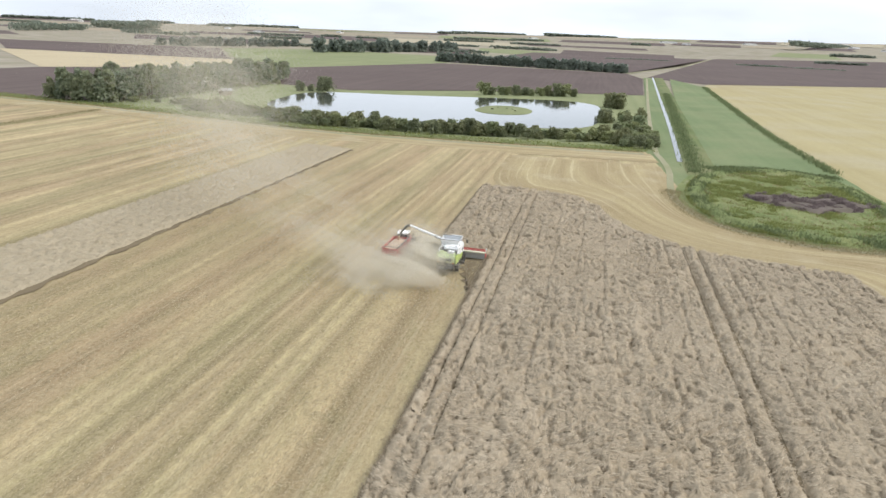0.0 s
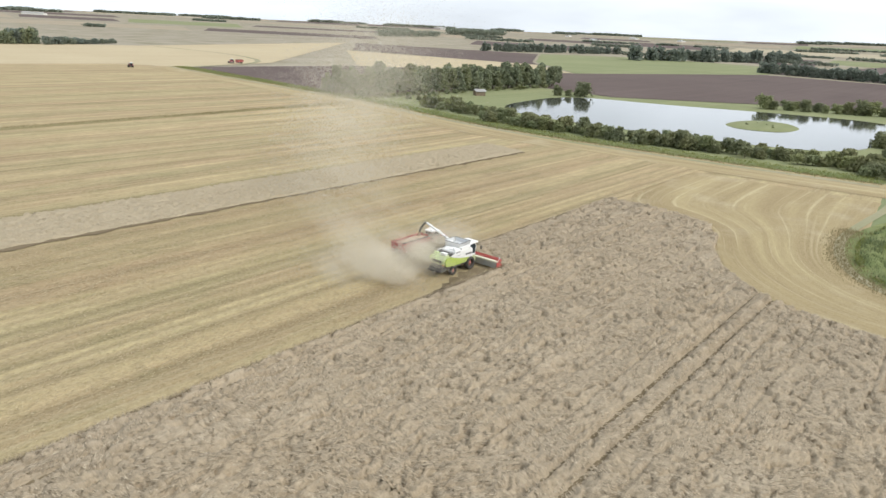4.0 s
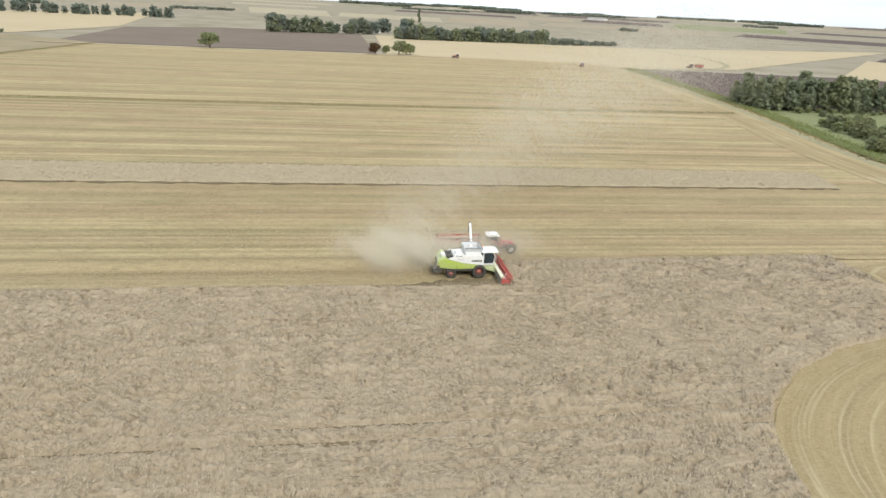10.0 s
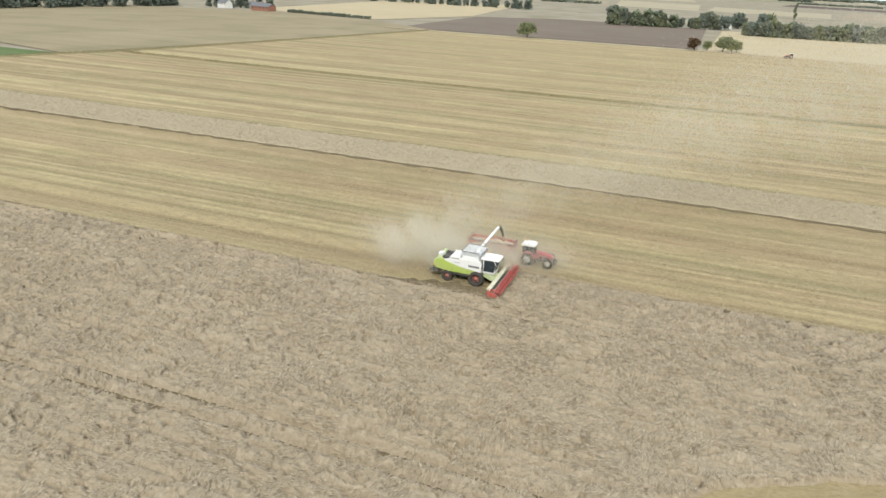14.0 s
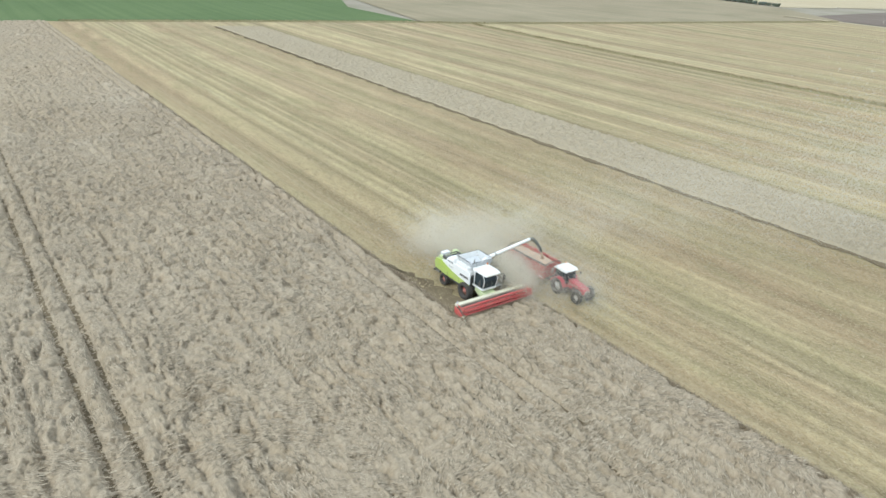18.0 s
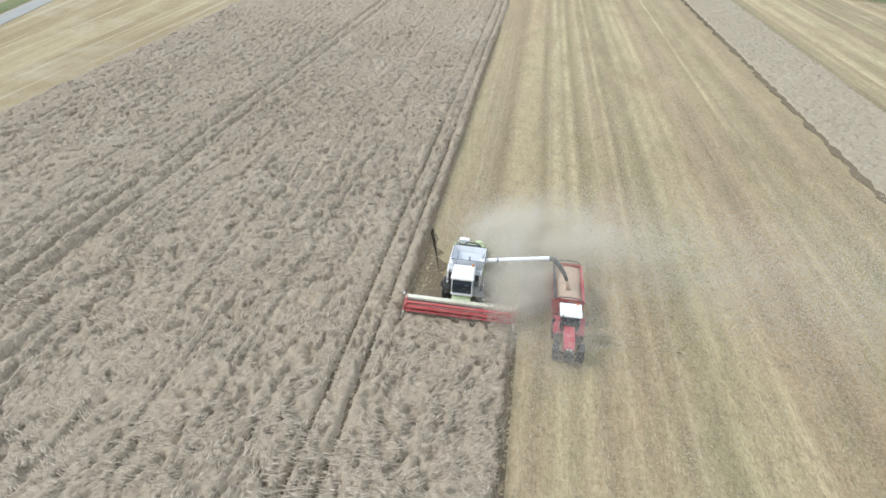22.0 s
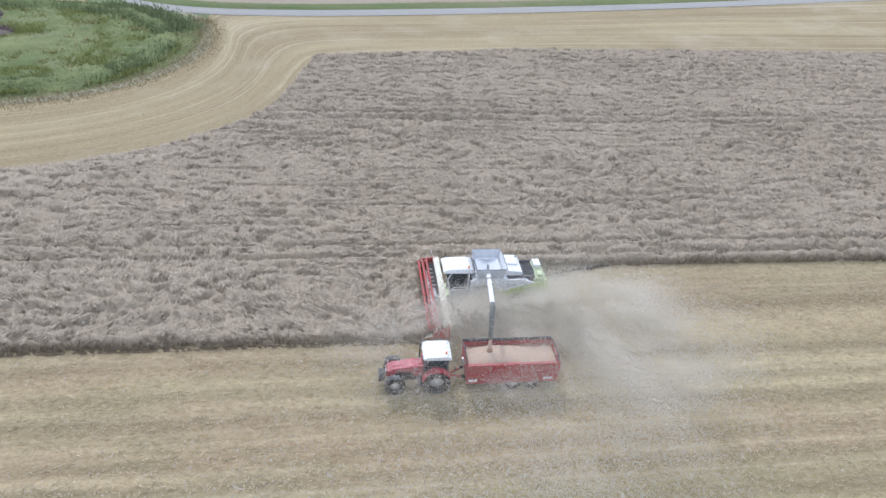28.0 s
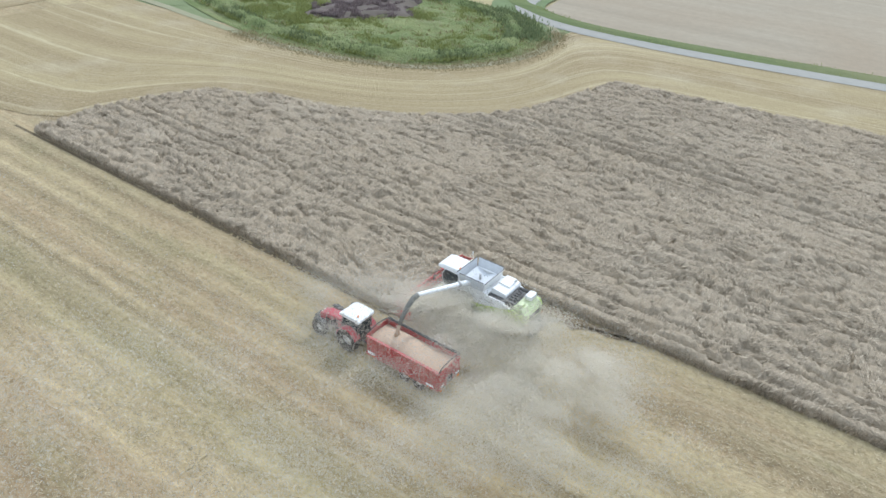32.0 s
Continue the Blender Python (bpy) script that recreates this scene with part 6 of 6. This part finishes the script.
px, py = sr.uniform(40, 88, 170000), sr.uniform(28, 118, 170000)
d = inside_distance(px, py, rounded(PATCH, 2))
mottle = fbm(px * 0.16, py * 0.16, 3, 3)
thick = (d > 0.1) & (inside_distance(px, py, HEATHER) < 0.3) & (sr.uniform(0, 1, len(px)) < np.clip((mottle - 0.3) * 2.2, 0.08, 1))
tx, ty, td = px[thick], py[thick], d[thick]
reedy = np.exp(-((td - 2.6) / 1.3) ** 2)
tussock = np.clip(0.18 + 1.1 * (mottle[thick] - 0.35), 0.12, 0.6)
parts_v, parts_f, base = [], [], 0
for place, h, w in (
    ((tx, ty, np.full(len(tx), 0.12)), tussock, 0.12),
    (along([(-352, 171), (-175, 151), (-82, 129), (-25, 130), (35, 136)], 7, 16000, sr, 0.1), 0.5, 0.12),
    (along([(92, 46), (87, 34), (87.2, 15), (91, -2), (99, -45), (110, -88)], 2.2, 7000, sr, 0.05), 0.2, 0.07),
):
    v, f = blades(len(place[0]), place, h, w, sr)
    parts_v.append(v)
    parts_f.append(f + base)
    base += len(v)
tagged(new("grass", fast_mesh("grass", np.concatenate(parts_v), np.concatenate(parts_f), M_BLADE)), "rough green and straw-coloured grass on banks and verges", "grass", kind="stuff")

rim = sr.uniform(0, 1, len(tx)) < reedy
parts_v, parts_f, base = [], [], 0
for place, h, w in (
    ((tx[rim], ty[rim], np.full(int(rim.sum()), 0.3)), 0.75, 0.13),
    (along([(47.5, 100), (49, 121), (66, 420)], 3, 9000, sr, 0.1), 0.9, 0.14),
    (along([(72, 36), (79, 41), (82, 49)], 5, 2200, sr, 0.3), 0.7, 0.14),
    (along([(87.5, 118), (88, 205), (98, 380), (107, 541)], 2.5, 9000, sr, -0.1), 0.8, 0.16),
    (along([(50, 108), (66, 117), (84, 109)], 3, 3000, sr, 0.0), 0.7, 0.14),
):
    v, f = blades(len(place[0]), place, h, w, sr)
    parts_v.append(v)
    parts_f.append(f + base)
    base += len(v)
tagged(new("reeds", fast_mesh("reeds", np.concatenate(parts_v), np.concatenate(parts_f), M_REED)), "tall dark green reeds along the ditch and grass rim", "reeds", kind="stuff")

bleach = sr.uniform(0, 1, len(tx)) < 0.25 * (mottle[thick] < 0.5)
parts_v, parts_f, base = [], [], 0
for place, h, w in (
    ((tx[bleach], ty[bleach], np.full(int(bleach.sum()), 0.2)), 0.4, 0.1),
    (along([(-156, -203), (-153, -100), (-156, 30), (-161, 132)], 2, 6000, sr, 0.2), 0.45, 0.15),
    (along([(0, -250), (-139, -216), (-157, -204), (-386, -161)], 2, 6000, sr, 0.2), 0.45, 0.18),
    (along([(38.4, 72), (38, 60), (40.5, 49), (44.5, 40.5), (52, 34), (61, 31), (71, 31), (78, 33.5)], 3.4, 9000, sr, 0.0), 0.22, 0.06),
    (along([(-352, 168), (-175, 147), (-82, 125), (-25, 126), (35, 132)], 3, 5000, sr, 0.05), 0.35, 0.12),
):
    v, f = blades(len(place[0]), place, h, w, sr)
    parts_v.append(v)
    parts_f.append(f + base)
    base += len(v)
tagged(new("dry_grass", fast_mesh("dry_grass", np.concatenate(parts_v), np.concatenate(parts_f), M_DRYBLADE)), "dry straw-coloured grass on field baulks", "grass", kind="stuff")

hx, hy = sr.uniform(48, 88, 80000), sr.uniform(52, 86, 80000)
hd = inside_distance(hx, hy, HEATHER) + 4.5 * (fbm(hx * 0.3, hy * 0.3, 6, 3) - 0.45)
hump = fbm(hx * 0.55, hy * 0.55, 16, 2)
on = (hd > 0) & (hump > 0.36)
v, f = blades(int(on.sum()), (hx[on], hy[on], 0.2 + 0.9 * np.clip(hump[on] - 0.4, 0, 1)), 0.25 + 1.1 * np.clip(hump[on] - 0.36, 0, 0.5), 0.11, sr)
tagged(new("heather", fast_mesh("heather", v, f, M_HEATHER)), "grey-purple sprigs of heather-like scrub", "scrub", kind="stuff")

# ---- straw lying on the near stubble ----
n = 150000
x, y = sr.uniform(-46, 4.5, n), sr.uniform(-70, 75, n)
ok = sr.uniform(0, 1, n) < 0.3 + 0.7 * np.clip((fbm(x * 0.55, y * 0.008, 15, 2) - 0.42) * 5, 0, 1)
x, y = x[ok], y[ok]
ang = sr.uniform(0, 6.283, len(x))
c, s = np.cos(ang), np.sin(ang)
ln, w = sr.uniform(0.08, 0.22, len(x)), sr.uniform(0.012, 0.03, len(x))
z = np.full(len(x), 0.03)
v = np.stack([np.stack([x - c * ln, y - s * ln, z], 1), np.stack([x + c * ln - s * w, y + s * ln + c * w, z + 0.05], 1), np.stack([x + c * ln + s * w, y + s * ln - c * w, z + 0.04], 1)], 1).reshape(-1, 3)
_k = Nodes("loose_straw", 0.8, 0, 0.2)
_k.colour(_k.mix(_k.n.new("ShaderNodeNewGeometry").outputs["Random Per Island"], (0.20, 0.155, 0.088), (0.54, 0.45, 0.29)))
tagged(new("loose_straw", fast_mesh("loose_straw", v, np.arange(len(v)).reshape(-1, 3), _k.mat)), "pale chopped straw scattered in rows on the stubble", "straw", kind="stuff")

# ---- buildings ----
M_WALL = plain_material("white_render", (0.74, 0.72, 0.68), 0.8, 0, 0.2, 0.6)
M_BRICK = plain_material("red_brick", (0.33, 0.16, 0.11), 0.9, 0, 0.4, 1.5)
M_SLATE = plain_material("grey_slate", (0.17, 0.17, 0.18), 0.7, 0, 0.4, 1.2)
M_TIMBER = plain_material("weathered_timber", (0.22, 0.17, 0.12), 0.9, 0, 0.4, 2)


def house(name, label, x, y, turn, length, depth, eaves, ridge, wall, roof_material, windows=4):
    ob = thing(name, label, "house", x, y, -0.3, turn)
    hl, hd = length / 2, depth / 2
    part("wall", prism([(-hd, 0), (-hd, eaves), (0, ridge), (hd, eaves), (hd, 0)], -hl, hl, 0.0), wall, ob)
    over = 0.35
    slope = (ridge - eaves) / hd
    for s in (-1, 1):
        part("roof", prism([(s * (hd + over), eaves - slope * over), (s * (hd + over), eaves - slope * over + 0.18), (0, ridge + 0.2), (0, ridge + 0.02)], -hl - over, hl + over, 0.0), roof_material, ob)
    part("chimney", box(-hl * 0.6 - 0.3, -hl * 0.6 + 0.3, -0.35, 0.35, ridge - 0.3, ridge + 1.1, 0.02), M_BRICK, ob)
    for s in (-1, 1):
        for i in range(windows):
            xx = -hl + length * (i + 0.5) / windows
            w = part("window", box(xx - 0.5, xx + 0.5, s * (hd + 0.02) - 0.05, s * (hd + 0.02) + 0.05, eaves - 1.6, eaves - 0.5, 0.02), M_GLASS, ob)
            part("sill", box(xx - 0.6, xx + 0.6, s * (hd + 0.08) - 0.06, s * (hd + 0.08) + 0.06, eaves - 1.72, eaves - 1.6, 0.01), M_WALL, w)
    part("door", box(-0.5, 0.5, hd + 0.0, hd + 0.08, 0, 2.05, 0.01), M_DARK, ob)
    return ob


house("farmhouse", "white rendered farmhouse with a slate roof", -464, -384, 70, 12, 7, 4.6, 7.2, M_WALL, M_SLATE)
house("barn", "red brick barn with a low roof", -466, -346, 80, 20, 9, 3.6, 6.0, M_BRICK, M_SLATE, 5)
house("barn", "pale farm shed beside a brick barn", -488, -368, 75, 16, 9, 4.0, 5.6, M_STEEL, M_SLATE, 3)
house("cottage", "white cottage half hidden by trees", -672, 28, 60, 10, 6, 3.2, 5.6, M_WALL, M_SLATE, 3)
hut = thing("fishing_hut", "small timber hut with a pale pitched roof by the pond", "hut", -157, 219, -0.2, 60)
part("wall", box(-2.6, 2.6, -1.8, 1.8, 0, 2.2, 0.02), M_TIMBER, hut)
for s in (-1, 1):
    part("roof", prism([(s * 2.2, 2.05), (s * 2.2, 2.2), (0, 3.3), (0, 3.15)], -3.0, 3.0, 0.0), M_STEEL, hut, "pale sheet roof")
part("door", box(-0.45, 0.45, 1.78, 1.86, 0, 1.95, 0.01), M_DARK, hut)
rs = random.Random(12)
for k in range(22):
    az, r = rs.uniform(-25, 110), rs.uniform(2300, 4300)
    x, y = -math.sin(radians(az)) * r, math.cos(radians(az)) * r
    shed = thing("farm_shed", "long pale farm shed far off on the plain", "shed", x, y, -0.5 + far_rise(x, y), rs.uniform(0, 180), "far sheds")
    ln = rs.uniform(14, 40)
    part("wall", box(-ln, ln, -9, 9, 0, 5, 0.0), M_WALL, shed)
    part("roof", prism([(-9.5, 4.9), (0, 7.5), (9.5, 4.9), (9.5, 5.2), (0, 7.8), (-9.5, 5.2)], -ln, ln, 0.0), M_STEEL, shed)
